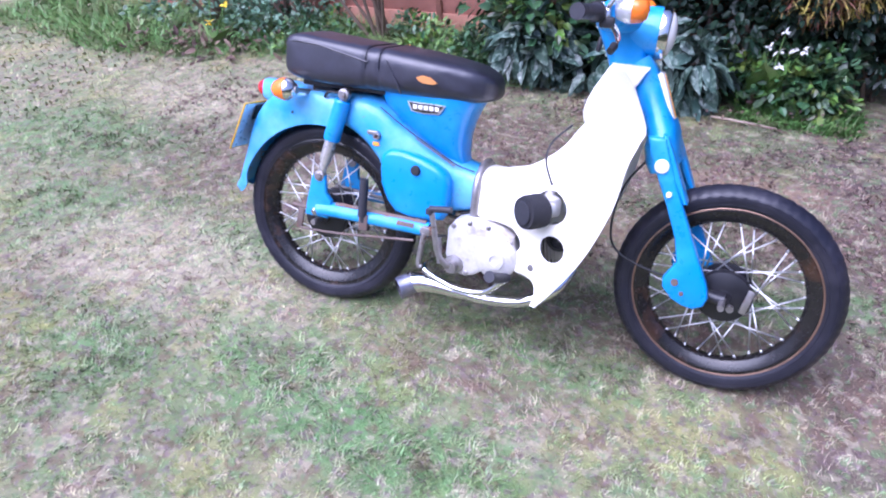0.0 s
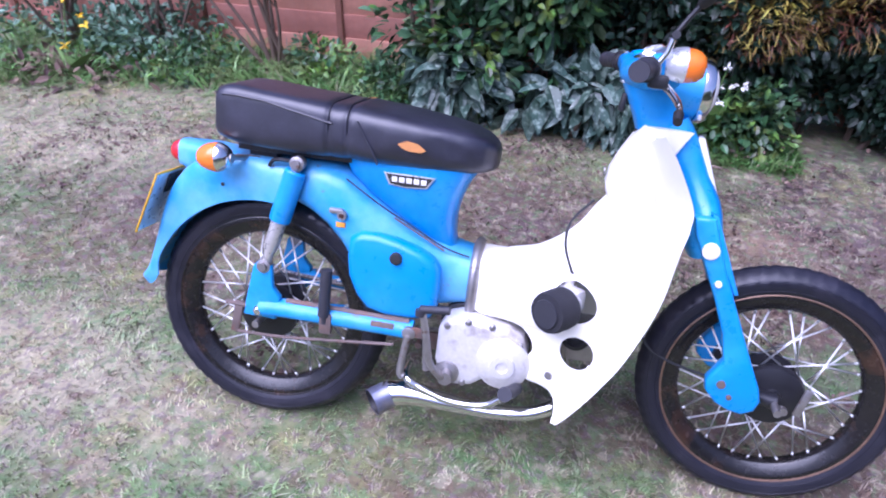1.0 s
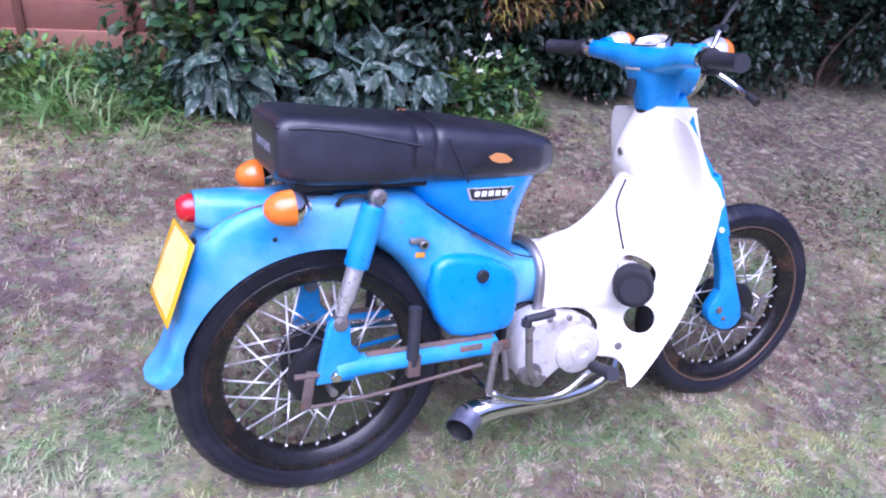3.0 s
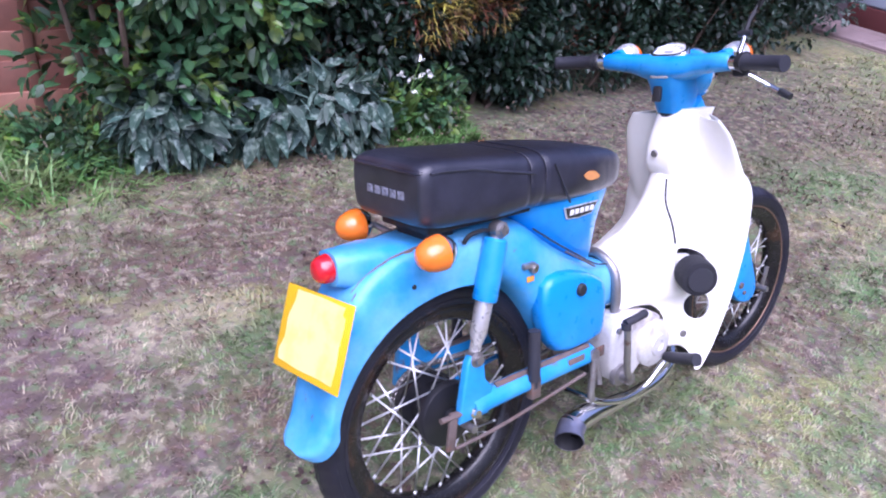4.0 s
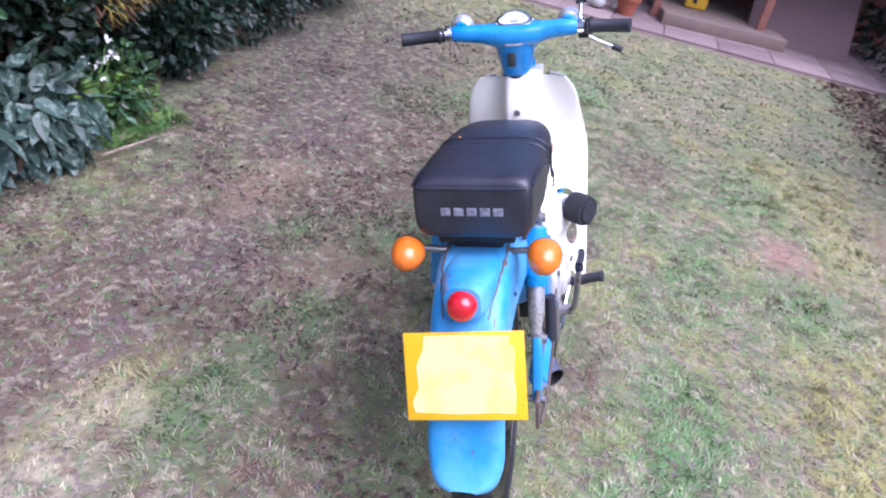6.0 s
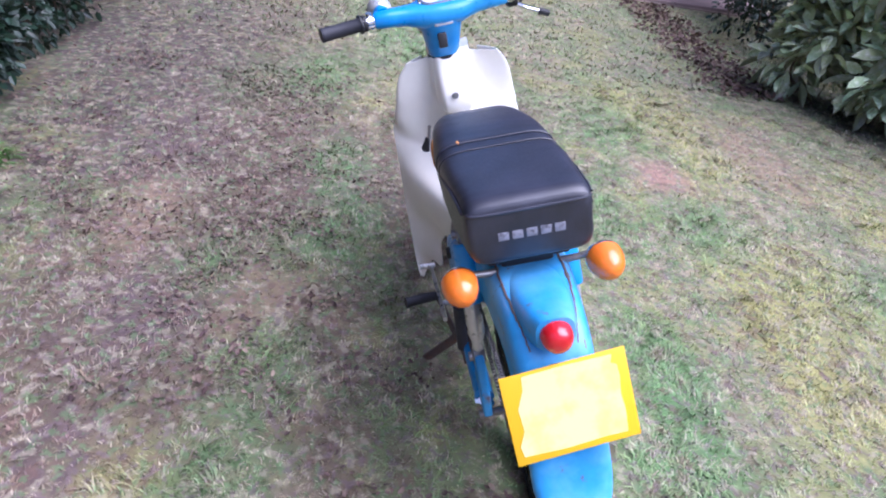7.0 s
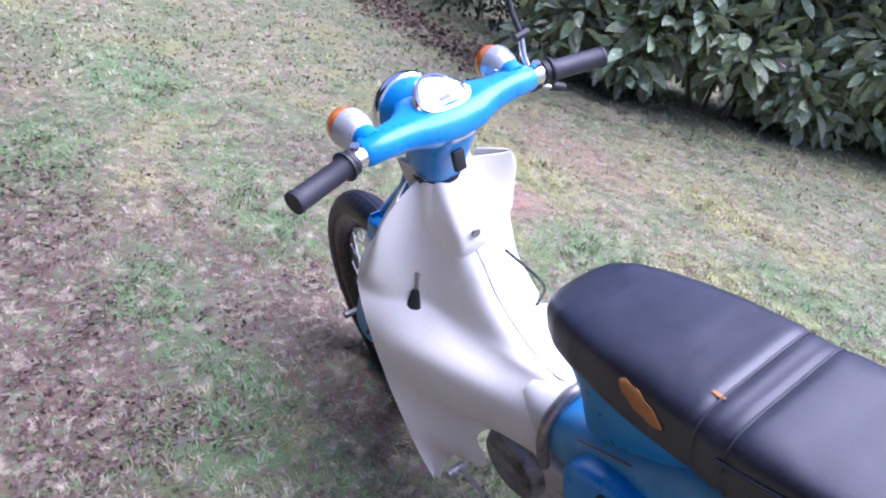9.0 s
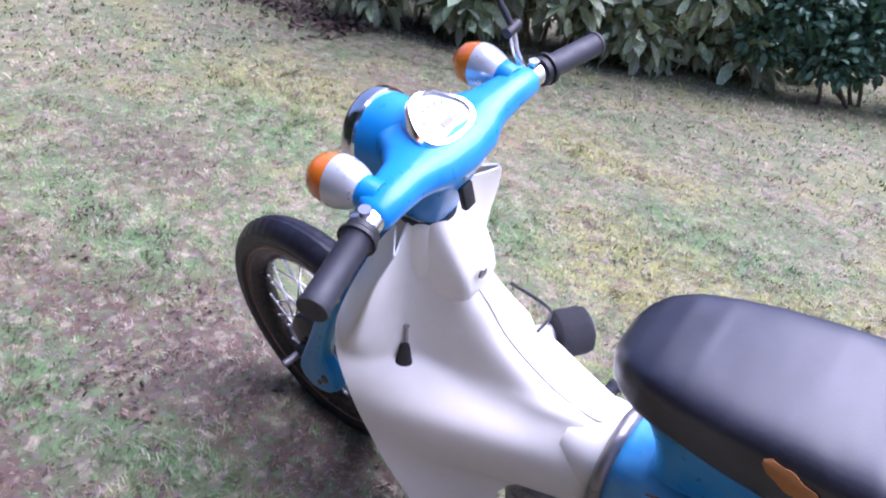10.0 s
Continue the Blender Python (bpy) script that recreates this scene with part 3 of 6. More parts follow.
part("tear", slab([(-0.03, 0.002), (-0.012, 0.011), (0.012, 0.009), (0.032, -0.003), (0.022, -0.009), (-0.005, -0.010), (-0.02, -0.006)], 0.0016, Matrix.Translation((0.333, -0.1195, 0.727)) @ pose(0, 0, 0, 0, 0, 6) @ pose(0, 0, 0, 90) @ pose(0, 0, 0, 0, 0, -4)), m_tear, seat, "torn vinyl showing orange padding")
def seat_at(x, z, s, off):
    """The point of the seat's flank at x and z, off proud of it."""
    for a, c in zip(seat_secs, seat_secs[1:]):
        if a[0] <= x <= c[0]:
            w, z0, z1 = (a[k] + (c[k] - a[k]) * (x - a[0]) / (c[0] - a[0]) for k in (1, 2, 3))
            up = min(0.99, max(0.0, (z - (z0 + z1) / 2) / ((z1 - z0) / 2))) ** 2
            return Vector((x, s * (w * math.sqrt(1 - up * up) ** 0.42 + off), z + off * up))


tear_rows = []
for k in range(13):
    u = -1 + 2 * k / 12
    half = 0.0145 * math.sqrt(max(0.0, 1.02 - u * u)) * (1 + 0.12 * math.sin(9 * u))
    tear_rows.append([seat_at(0.266 + 0.037 * u, 0.752 + 0.011 * u + half * v, 1, 0.0016 if abs(v) < 0.9 else 0.0004) for v in (-1, -0.6, -0.2, 0.2, 0.6, 1)])
part("tear", sheet(tear_rows, 0.001), m_tear, seat, "torn vinyl showing orange padding")
part("tear", slab([(-0.009, 0.001), (0.0, 0.003), (0.010, 0.0), (0.008, -0.003), (-0.003, -0.003)], 0.0012, Matrix.Translation((0.192, 0.074, 0.7962)) @ pose(0, 0, 0, -5, 0, 10)), m_tear, seat)
part("seat_base", rbox((0.46, 0.15, 0.020), 0.004, Matrix.Translation((0.15, 0, 0.674))), m_black, bike)
part("seat_bracket", join(rbox((0.07, 0.10, 0.05), 0.008, Matrix.Translation((-0.03, 0, 0.665)))), m_black, bike)
part("helmet_hook", tube([(0.000, -0.083, 0.636), (0.012, -0.088, 0.652), (0.04, -0.090, 0.656), (0.06, -0.090, 0.652)], 0.0045, 8, 14), m_black, bike)

# swing arm, chain, shocks
for s in (-1, 1):
    y = s * 0.108
    arm = part("swing_arm", join(tube([(-0.005, y, 0.296), (0.05, y, 0.300), (0.2, y, 0.300), (0.37, y, 0.298)], 0.024, 14, 12, flat=0.75), slab([(-0.045, 0.272), (0.035, 0.270), (0.046, 0.328), (0.026, 0.352), (0.022, 0.402), (0.012, 0.412), (-0.012, 0.412), (-0.022, 0.400), (-0.04, 0.31)], 0.020, Matrix.Translation((0, y + 0.010, 0)) @ pose(0, 0, 0, 90), 0.005)), m_blue_worn, bike, "blue swing arm, rusty along its top")
    for x, w in ((0.30, 0.055), (0.385, 0.03)):
        part("rust_patch", rbox((w, 0.004, 0.026), 0.0015, Matrix.Translation((x, y + s * 0.018, 0.300))), m_rust, arm)
    part("rust_strip", tube([(0.06, y, 0.319), (0.2, y, 0.318), (0.36, y, 0.316)], 0.0075, 8, 10), m_rust, arm)
    part("bolt", lathe([(0, 0), (0.014, 0), (0.014, 0.004), (0.009, 0.005), (0.009, 0.012), (0, 0.012)], 6, along((-0.006, s * 0.118, 0.288), (-0.006, s * 0.2, 0.288)), caps=False), m_chrome, arm)
    part("bolt", lathe([(0, 0), (0.016, 0), (0.016, 0.008), (0.010, 0.010), (0, 0.010)], 12, along((0.364, s * 0.122, 0.296), (0.364, s * 0.2, 0.296)), caps=False), m_steel, arm)
    top, low = Vector((0.075, s * 0.100, 0.655)), Vector((0.003, s * 0.106, 0.402))
    d = low - top
    shock = part("shock_absorber", lathe([(0, 0), (0.021, 0), (0.0245, 0.004), (0.0255, 0.12), (0.0245, 0.126), (0, 0.126)], 24, along(top + d * 0.07, low), caps=False), m_blue, bike, "blue shock absorber cover over a chrome lower tube")
    part("lower_tube", lathe([(0, 0), (0.0175, 0), (0.0185, 0.006), (0.0175, 0.08), (0.012, 0.1), (0.012, 0.13), (0, 0.13)], 20, along(top + d * 0.5, low), caps=False), m_tube, shock)
    for p in (top, low):
        part("shock_eye", lathe([(0, -0.012), (0.015, -0.012), (0.017, -0.008), (0.017, 0.012), (0.010, 0.014), (0.010, 0.022), (0, 0.022)], 16, along(p, p + Vector((0, s, 0))), caps=False), m_steel, shock)
    part("shock_neck", tube([top, top + d * 0.1], 0.012, 12), m_steel, shock)
part("chain_adjuster", join(rbox((0.022, 0.008, 0.085), 0.003, Matrix.Translation((-0.062, -0.112, 0.262)) @ pose(0, 0, 0, 0, 8)), tube([(-0.09, -0.112, 0.296), (0.0, -0.112, 0.292)], 0.006, 8)), m_rust, bike)
part("brake_rod", tube([(-0.058, -0.118, 0.225), (0.06, -0.125, 0.232), (0.24, -0.128, 0.252), (0.33, -0.128, 0.262)], 0.004, 8, 16), m_rust, bike, "rusty rear brake rod")
part("torque_arm", tube([(0.04, 0.09, 0.225), (0.3, 0.10, 0.25)], 0.006, 8), m_blue, bike)
# drive chain on the left side
chain_pts = []
for k in range(24):
    a = radians(90 + 180 * k / 23)
    chain_pts.append((REAR_X + 0.070 * math.cos(a), 0.062, AXLE_Z + 0.070 * math.sin(a)))
for k in range(24):
    a = radians(-90 + 180 * k / 23)
    chain_pts.append((0.43 + 0.03 * math.cos(a), 0.062, 0.26 + 0.03 * math.sin(a)))
loop = [Vector(p) for p in chain_pts] + [Vector(chain_pts[0])]
lengths = [0]
for a, b in zip(loop, loop[1:]):
    lengths.append(lengths[-1] + (b - a).length)
link_me = link_mesh("chain_link", join(rbox((0.0135, 0.0018, 0.008), 0.0, Matrix.Translation((0, 0.004, 0))), rbox((0.0135, 0.0018, 0.008), 0.0, Matrix.Translation((0, -0.004, 0))), rbox((0.005, 0.008, 0.006), 0.0)), m_steel)
sprocket = part("rear_sprocket", lathe([(0.03, -0.002), (0.068, -0.002), (0.068, 0.002), (0.03, 0.002)], 41, Matrix.Translation((REAR_X, 0.062, AXLE_Z)) @ ACROSS, loop=True), m_steel, bike)
for k in range(104):
    s = lengths[-1] * k / 104
    i = max(j for j in range(len(lengths)) if lengths[j] <= s)
    u = (s - lengths[i]) / (lengths[i + 1] - lengths[i])
    p, d = loop[i].lerp(loop[i + 1], u), (loop[i + 1] - loop[i]).normalized()
    ob = new("chain_link", link_me)
    ob.parent = sprocket
    ob.matrix_basis = Matrix.Translation(p) @ Matrix.Rotation(math.atan2(-d.z, d.x), 4, "Y")

# engine
eng = Matrix.Translation((0, -0.045, 0)) @ pose(0, 0, 0, 90)
case_line = [(0.432, 0.318), (0.45, 0.345), (0.49, 0.358), (0.54, 0.352), (0.59, 0.345), (0.628, 0.325), (0.642, 0.285), (0.64, 0.24), (0.622, 0.213), (0.585, 0.198), (0.55, 0.210), (0.52, 0.188), (0.48, 0.182), (0.445, 0.20), (0.43, 0.24)]
engine = part("engine_case", slab(case_line, 0.085, eng, 0.016), m_alloy, bike, "dusty cast alloy engine side case")
part("clutch_cover", lathe([(0, 0.0), (0.062, 0.0), (0.062, 0.012), (0.055, 0.020), (0.03, 0.024), (0.028, 0.030), (0.014, 0.031), (0.012, 0.026), (0, 0.026)], 32, along((0.588, -0.126, 0.262), (0.588, -0.3, 0.262)), caps=False), m_alloy, engine)
part("case_boss", lathe([(0, 0), (0.03, 0), (0.028, 0.014), (0.014, 0.018), (0.012, 0.026), (0, 0.026)], 20, along((0.462, -0.122, 0.215), (0.462, -0.3, 0.215)), caps=False), m_steel, engine)
for x, z in ((0.452, 0.332), (0.50, 0.348), (0.555, 0.345), (0.622, 0.31), (0.63, 0.235), (0.575, 0.208), (0.50, 0.195)):
    part("case_bolt", lathe([(0, 0), (0.008, 0), (0.008, 0.006), (0.005, 0.008), (0, 0.008)], 8, along((x, -0.126, z), (x, -0.3, z)), caps=False), m_steel, engine)
part("case_gasket", slab([(x * 1.0 + (x - 0.54) * 0.05, z + (z - 0.27) * 0.07) for x, z in case_line], 0.03, Matrix.Translation((0, -0.02, 0)) @ pose(0, 0, 0, 90), 0.003), m_black, engine)
part("crankcase", slab(case_line, 0.075, Matrix.Translation((0, 0.075, 0)) @ pose(0, 0, 0, 90), 0.012), m_alloy, engine)
part("flywheel_cover", lathe([(0, 0.0), (0.078, 0.0), (0.078, 0.03), (0.07, 0.042), (0.05, 0.046), (0.03, 0.043), (0, 0.045)], 36, along((0.575, 0.06, 0.275), (0.575, 0.3, 0.275)), caps=False), m_alloy_dark, engine, "round alloy flywheel cover")
part("cylinder_head", rbox((0.10, 0.10, 0.09), 0.012, Matrix.Translation((0.75, 0, 0.30))), m_steel, engine, "finned cylinder behind the leg shield")
fin_me = link_mesh("cooling_fin", rbox((0.006, 0.112, 0.10), 0.002), m_steel)
for k in range(8):
    o = new("cooling_fin", fin_me)
    o.parent, o.matrix_basis = engine, Matrix.Translation((0.655 + 0.011 * k, 0, 0.285)) @ pose(0, 0, 0, 0, -8)
part("gear_lever", join(tube([(0.50, 0.115, 0.20), (0.50, 0.15, 0.20)], 0.007, 8), tube([(0.40, 0.15, 0.215), (0.50, 0.15, 0.20), (0.62, 0.155, 0.215), (0.665, 0.158, 0.228)], 0.006, 8, 16), tube([(0.665, 0.145, 0.228), (0.665, 0.19, 0.230)], 0.010, 10)), m_tube, bike, "heel and toe gear lever")
# kick start
kick = part("kick_starter", join(tube([(0.462, -0.145, 0.212), (0.448, -0.168, 0.225), (0.425, -0.176, 0.26), (0.412, -0.182, 0.33), (0.402, -0.186, 0.378)], 0.0085, 10, 20), lathe([(0, -0.012), (0.016, -0.012), (0.016, 0.014), (0, 0.014)], 14, along((0.462, -0.15, 0.214), (0.462, -0.3, 0.214)), caps=False)), m_steel, bike, "worn steel kick starter")
part("kick_pedal", join(tube([(0.396, -0.184, 0.386), (0.43, -0.19, 0.392), (0.462, -0.19, 0.396)], 0.0095, 10), lathe([(0, 0), (0.012, 0.0), (0.012, 0.014), (0, 0.014)], 10, along((0.397, -0.186, 0.372), (0.397, -0.186, 0.5)), caps=False)), m_rubber, kick)
# exhaust
part("exhaust_pipe", tube([(0.79, -0.03, 0.235), (0.765, -0.07, 0.19), (0.72, -0.105, 0.16), (0.66, -0.115, 0.135), (0.58, -0.115, 0.123), (0.50, -0.112, 0.122)], 0.0175, 16, 30), m_chrome, bike, "chrome exhaust header")
muff = part("exhaust_silencer", tube([(0.52, -0.112, 0.122), (0.46, -0.110, 0.125), (0.40, -0.105, 0.128), (0.36, -0.100, 0.124), (0.335, -0.099, 0.118), (0.318, -0.102, 0.112)], [0.0178, 0.022, 0.027, 0.0305, 0.0318, 0.0322], 24, caps=False), m_chrome, bike, "short chrome megaphone silencer, blued at its open end")
part("tail_pipe", tube([(0.332, -0.0993, 0.117), (0.316, -0.104, 0.109), (0.302, -0.112, 0.101), (0.290, -0.122, 0.095), (0.2895, -0.1224, 0.0948)], [0.0325, 0.0335, 0.0345, 0.0352, 0.0336], 28, caps=False), m_tailpipe, muff, "dull blued steel outlet")
# black lining and end disc stand in for the shade inside the pipe
part("outlet_inside", tube([(0.2897, -0.1222, 0.0949), (0.301, -0.1128, 0.1006), (0.315, -0.1046, 0.1086), (0.331, -0.0997, 0.1166)], [0.0334, 0.0320, 0.0310, 0.0302], 28, caps=False), m_black, muff, "inside of the outlet, black for its shade")
part("silencer_inside", tube([(0.340, -0.0992, 0.120), (0.334, -0.0992, 0.118)], 0.0305, 24), m_black, muff)
# foot rests
for s in (-1, 1):
    up, dx = (0.0, -0.055) if s > 0 else (0.035, 0.0)
    bar = part("foot_rest_bar", tube([(0.36, s * 0.05, 0.178), (0.365, s * 0.118, 0.180), (0.40, s * 0.128, 0.162), (0.48, s * 0.134, 0.142), (0.56 + dx, s * 0.138, 0.140 + up * 0.3), (0.612 + dx, s * 0.148, 0.160 + up), (0.628 + dx, s * 0.160, 0.178 + up)], 0.0088, 12, 36), m_chrome if s < 0 else m_rust, bike, "bent chrome foot rest bar" if s < 0 else "rusty bent foot rest bar")
    part("foot_rest", join(tube([(0.628 + dx, s * 0.150, 0.180 + up), (0.618 + dx, s * 0.20, 0.186 + up * 1.3), (0.605 + dx, s * 0.245, 0.190 + up * 1.7)], [0.0135, 0.0155, 0.0145], 14), tube([(0.606 + dx, s * 0.242, 0.190 + up * 1.65), (0.604 + dx, s * 0.25, 0.191 + up * 1.7)], [0.0165, 0.0165], 14)), m_rubber, bar, "black rubber foot rest")
    peg = part("pillion_peg", join(tube([(0.160, s * 0.122, 0.286), (0.160, s * 0.122, 0.31)], 0.012, 10), tube([(0.158, s * 0.128, 0.305), (0.160, s * 0.124, 0.42)], 0.0135, 12)), m_rubber, bike, "folded black rubber pillion peg")
    part("peg_bracket", rbox((0.03, 0.02, 0.05), 0.004, Matrix.Translation((0.163, s * 0.122, 0.285))), m_rust, peg)
part("link_arm", join(tube([(0.362, -0.128, 0.29), (0.352, -0.13, 0.20), (0.36, -0.13, 0.185)], 0.009, 10, 12), tube([(0.40, -0.10, 0.28), (0.41, -0.11, 0.20)], 0.008, 8)), m_steel, bike, "worn steel brake pedal arm")
stand = part("side_stand", join(tube([(0.40, 0.085, 0.185), (0.43, 0.13, 0.125), (0.475, 0.19, 0.055), (0.505, 0.225, 0.012)], 0.0125, 10, 16), rbox((0.05, 0.03, 0.05), 0.006, Matrix.Translation((0.40, 0.082, 0.19)))), m_rust, bike, "rusty dark side stand on the grass")
part("stand_foot", rbox((0.06, 0.03, 0.010), 0.003, Matrix.Translation((0.512, 0.232, 0.002)) @ pose(0, 0, 0, 16)), m_rust, stand)

# leg shield
inner = [(0.712, 0.186, 0.163), (0.716, 0.166, 0.197), (0.697, 0.146, 0.227), (0.640, 0.132, 0.238), (0.618, 0.125, 0.262), (0.652, 0.118, 0.305), (0.61, 0.098, 0.352), (0.505, 0.080, 0.362), (0.497, 0.076, 0.42), (0.500, 0.055, 0.47), (0.53, 0.0, 0.487), (0.60, 0.0, 0.497), (0.66, 0.0, 0.530), (0.712, 0.0, 0.575), (0.748, 0.0, 0.630), (0.790, 0.0, 0.69), (0.812, 0.0, 0.76), (0.822, 0.0, 0.812)]
outer = [(0.720, 0.191, 0.162), (0.735, 0.195, 0.175), (0.762, 0.197, 0.210), (0.786, 0.197, 0.245), (0.808, 0.197, 0.280), (0.829, 0.197, 0.315), (0.848, 0.197, 0.355), (0.864, 0.196, 0.395), (0.880, 0.196, 0.44), (0.892, 0.195, 0.48), (0.900, 0.195, 0.52), (0.905, 0.194, 0.56), (0.912, 0.188, 0.60), (0.924, 0.162, 0.64), (0.931, 0.116, 0.668), (0.908, 0.094, 0.72), (0.880, 0.088, 0.768), (0.852, 0.080, 0.806)]
# the rear corner of each wing by height: height, x, y
WING_CORNER = ((0.56, 0.896, 0.206), (0.60, 0.886, 0.210), (0.64, 0.870, 0.212), (0.69, 0.846, 0.210), (0.74, 0.824, 0.200), (0.77, 0.812, 0.186), (0.795, 0.802, 0.164), (0.815, 0.798, 0.138))


def wing_corner(z):
    heights, xs, ys = zip(*WING_CORNER)
    return Vector((float(np.interp(z, heights, xs)), float(np.interp(z, heights, ys)), 0))


def shield_rows(s):
    """Half of the shield: over the frame tube, across the flat of the wing and, higher up, round its corner to the fork."""
    rows = []
    for p, q in zip(curve_points(inner, 86), curve_points(outer, 86)):
        row = []
        tunnel = max(0.0, min(1.0, (p.z - 0.45) / 0.04)) if p.y < 0.06 else 0.0
        depth = float(np.interp(p.z, (0.47, 0.487, 0.497, 0.53, 0.575, 0.63, 0.69, 0.76, 0.812), (0.12, 0.21, 0.215, 0.18, 0.145, 0.112, 0.070, 0.042, 0.024)))
        wrap = max(0.0, min(1.0, (q.z - 0.52) / 0.14))
        wrap *= wrap * (3 - 2 * wrap)
        droop = 0.012 * max(0.0, min(1.0, (q.z - 0.74) / 0.07))
        corner, w = wing_corner(q.z), 0.058
        valley, edge = Vector((p.x + depth, w, 0)), Vector((q.x, q.y, 0))
        c1, c2 = valley.lerp(corner, 0.97), edge.lerp(corner, 0.95)
        for k in range(33):
            u = k / 32
            lin = p.lerp(q, u)
            if tunnel > 0:
                yy = p.y + (q.y - p.y) * u
                t = min(1, yy / w)
                rest = max(0, (yy - w) / max(0.02, q.y - w))
                swept = Vector((p.x + (1 - math.sqrt(max(0, 1 - t * t))) * depth if yy <= w else valley.x + (q.x - valley.x) * rest ** 0.75, yy, 0))
                if u < 0.3:
                    t = u / 0.3
                    bent = Vector((p.x + (1 - math.sqrt(max(0, 1 - t * t))) * depth, w * t, 0))
                else:
                    t = (u - 0.3) / 0.7
                    bent = valley * (1 - t) ** 3 + c1 * (3 * t * (1 - t) ** 2) + c2 * (3 * t * t * (1 - t)) + edge * t ** 3
                at = swept.lerp(bent, wrap)
                row.append(Vector((lin.x + (at.x - lin.x) * tunnel, s * (lin.y + (at.y - lin.y) * tunnel), lin.z - droop * math.sin(u * math.pi))))
            else:
                row.append(Vector((lin.x + math.sin(u * math.pi) * 0.012, s * lin.y, lin.z)))
        rows.append(row)
    # ease the folds between the panels
    for _ in range(9):
        rows = [row if i in (0, len(rows) - 1) else [p if k in (0, len(row) - 1) else p * 0.5 + (row[k - 1] + row[k + 1] + rows[i - 1][k] + rows[i + 1][k]) * 0.125 for k, p in enumerate(row)] for i, row in enumerate(rows)]
    return rows


def hole(x, z, rx, rz, y0, y1):
    return rings([[Vector((x + rx * math.cos(a), y, z + rz * math.sin(a))) for a in (k * math.pi / 14 for k in range(28))] for y in (y0, y1)])


half_r, half_l = sheet(shield_rows(-1), 0.003), sheet(shield_rows(1), 0.003)
half_r = cut(half_r, hole(0.722, 0.437, 0.050, 0.043, -0.3, -0.03), hole(0.745, 0.328, 0.036, 0.036, -0.3, -0.03))
shield = part("leg_shield", join(half_r, half_l), m_white, bike, "cream plastic leg shield with holes for the carburettor", angle=50)
part("tunnel_collar", rings([ring_section(*s) for s in ((0.499, 0.079, 0.356, 0.489), (0.53, 0.081, 0.362, 0.488), (0.57, 0.070, 0.38, 0.488))]), m_white, shield)
part("shield_band", tube([(0.494, -0.082, 0.352), (0.494, -0.083, 0.42), (0.494, -0.07, 0.465), (0.494, -0.03, 0.492), (0.494, 0.0, 0.495), (0.494, 0.03, 0.492), (0.494, 0.07, 0.465), (0.494, 0.083, 0.42), (0.494, 0.082, 0.352)], 0.012, 10, 40), m_steel, shield, "dull metal edge band")
# raised cover on the neck, over the frame tube
neck_secs = []
for z, x0, w in ((0.640, 0.757, 0.034), (0.648, 0.742, 0.044), (0.662, 0.731, 0.051), (0.685, 0.726, 0.055), (0.715, 0.731, 0.057), (0.75, 0.745, 0.058), (0.80, 0.772, 0.060), (0.82, 0.785, 0.060)):
    neck_secs.append([Vector((x0 + 0.028 + 0.10 * (1 - math.cos(a)), w * math.copysign(abs(math.sin(a)) ** 0.30, math.sin(a)), z)) for a in (-math.pi * 0.5 + math.pi * k / 24 for k in range(25))] + [Vector((0.87, 0, z))])
part("neck_cover", rings(neck_secs), m_white, shield, "cream cover over the steering neck")
# sides of the steering head, closed by the shield's front
head_secs = []
for z, x0, x1, w in ((0.664, 0.84, 0.905, 0.050), (0.670, 0.83, 0.918, 0.058), (0.690, 0.82, 0.914, 0.062), (0.72, 0.81, 0.902, 0.064), (0.77, 0.81, 0.880, 0.062), (0.800, 0.81, 0.864, 0.060), (0.808, 0.82, 0.852, 0.054)):
    head_secs.append([Vector(((x0 + x1) / 2 + (x1 - x0) / 2 * math.copysign(abs(math.cos(a)) ** 0.45, math.cos(a)), w * math.copysign(abs(math.sin(a)) ** 0.45, math.sin(a)), z)) for a in (2 * math.pi * k / 32 for k in range(32))])
part("steering_head_side", rings(head_secs), m_white, shield, "cream side of the steering head cover")
part("hole_backing", lathe([(0, 0.010), (0.008, 0.012), (0.010, 0.004), (0.022, 0.002), (0.024, 0.010), (0.033, 0.008), (0.036, 0.0), (0, 0.0)], 24, along((0.745, -0.066, 0.328), (0.742, -0.2, 0.328)), caps=False), m_black, shield, "dark ribbed inlet behind the shield's round hole")
def dot(x, y, z, n, r, material, name):
    part(name, lathe([(0, 0), (r, 0), (r * 0.9, 0.003), (0, 0.0035)], 14, along((x, y, z), Vector((x, y, z)) + Vector(n)), caps=False), material, shield)
dot(0.752, 0.008, 0.706, (-1, 0, -0.1), 0.010, m_steel, "shield_screw")
dot(0.858, -0.060, 0.69, (-0.9, -0.4, 0), 0.007, m_black, "shield_screw")
dot(0.856, 0.066, 0.69, (-0.9, 0.4, 0), 0.007, m_black, "shield_screw")
dot(0.693, -0.154, 0.262, (-0.5, -1, 0), 0.010, m_steel, "shield_screw")
dot(0.674, 0.132, 0.260, (-0.5, 1, 0), 0.010, m_steel, "shield_screw")
tap = part("fuel_tap", join(lathe([(0, 0), (0.013, 0), (0.012, 0.008), (0.006, 0.010), (0.005, 0.02), (0, 0.02)], 16, along((0.866, 0.080, 0.592), (0.83, 0.096, 0.592)), caps=False), tube([(0.850, 0.088, 0.590), (0.849, 0.094, 0.560)], 0.004, 8)), m_steel, bike, "steel hook with a black leather fob")
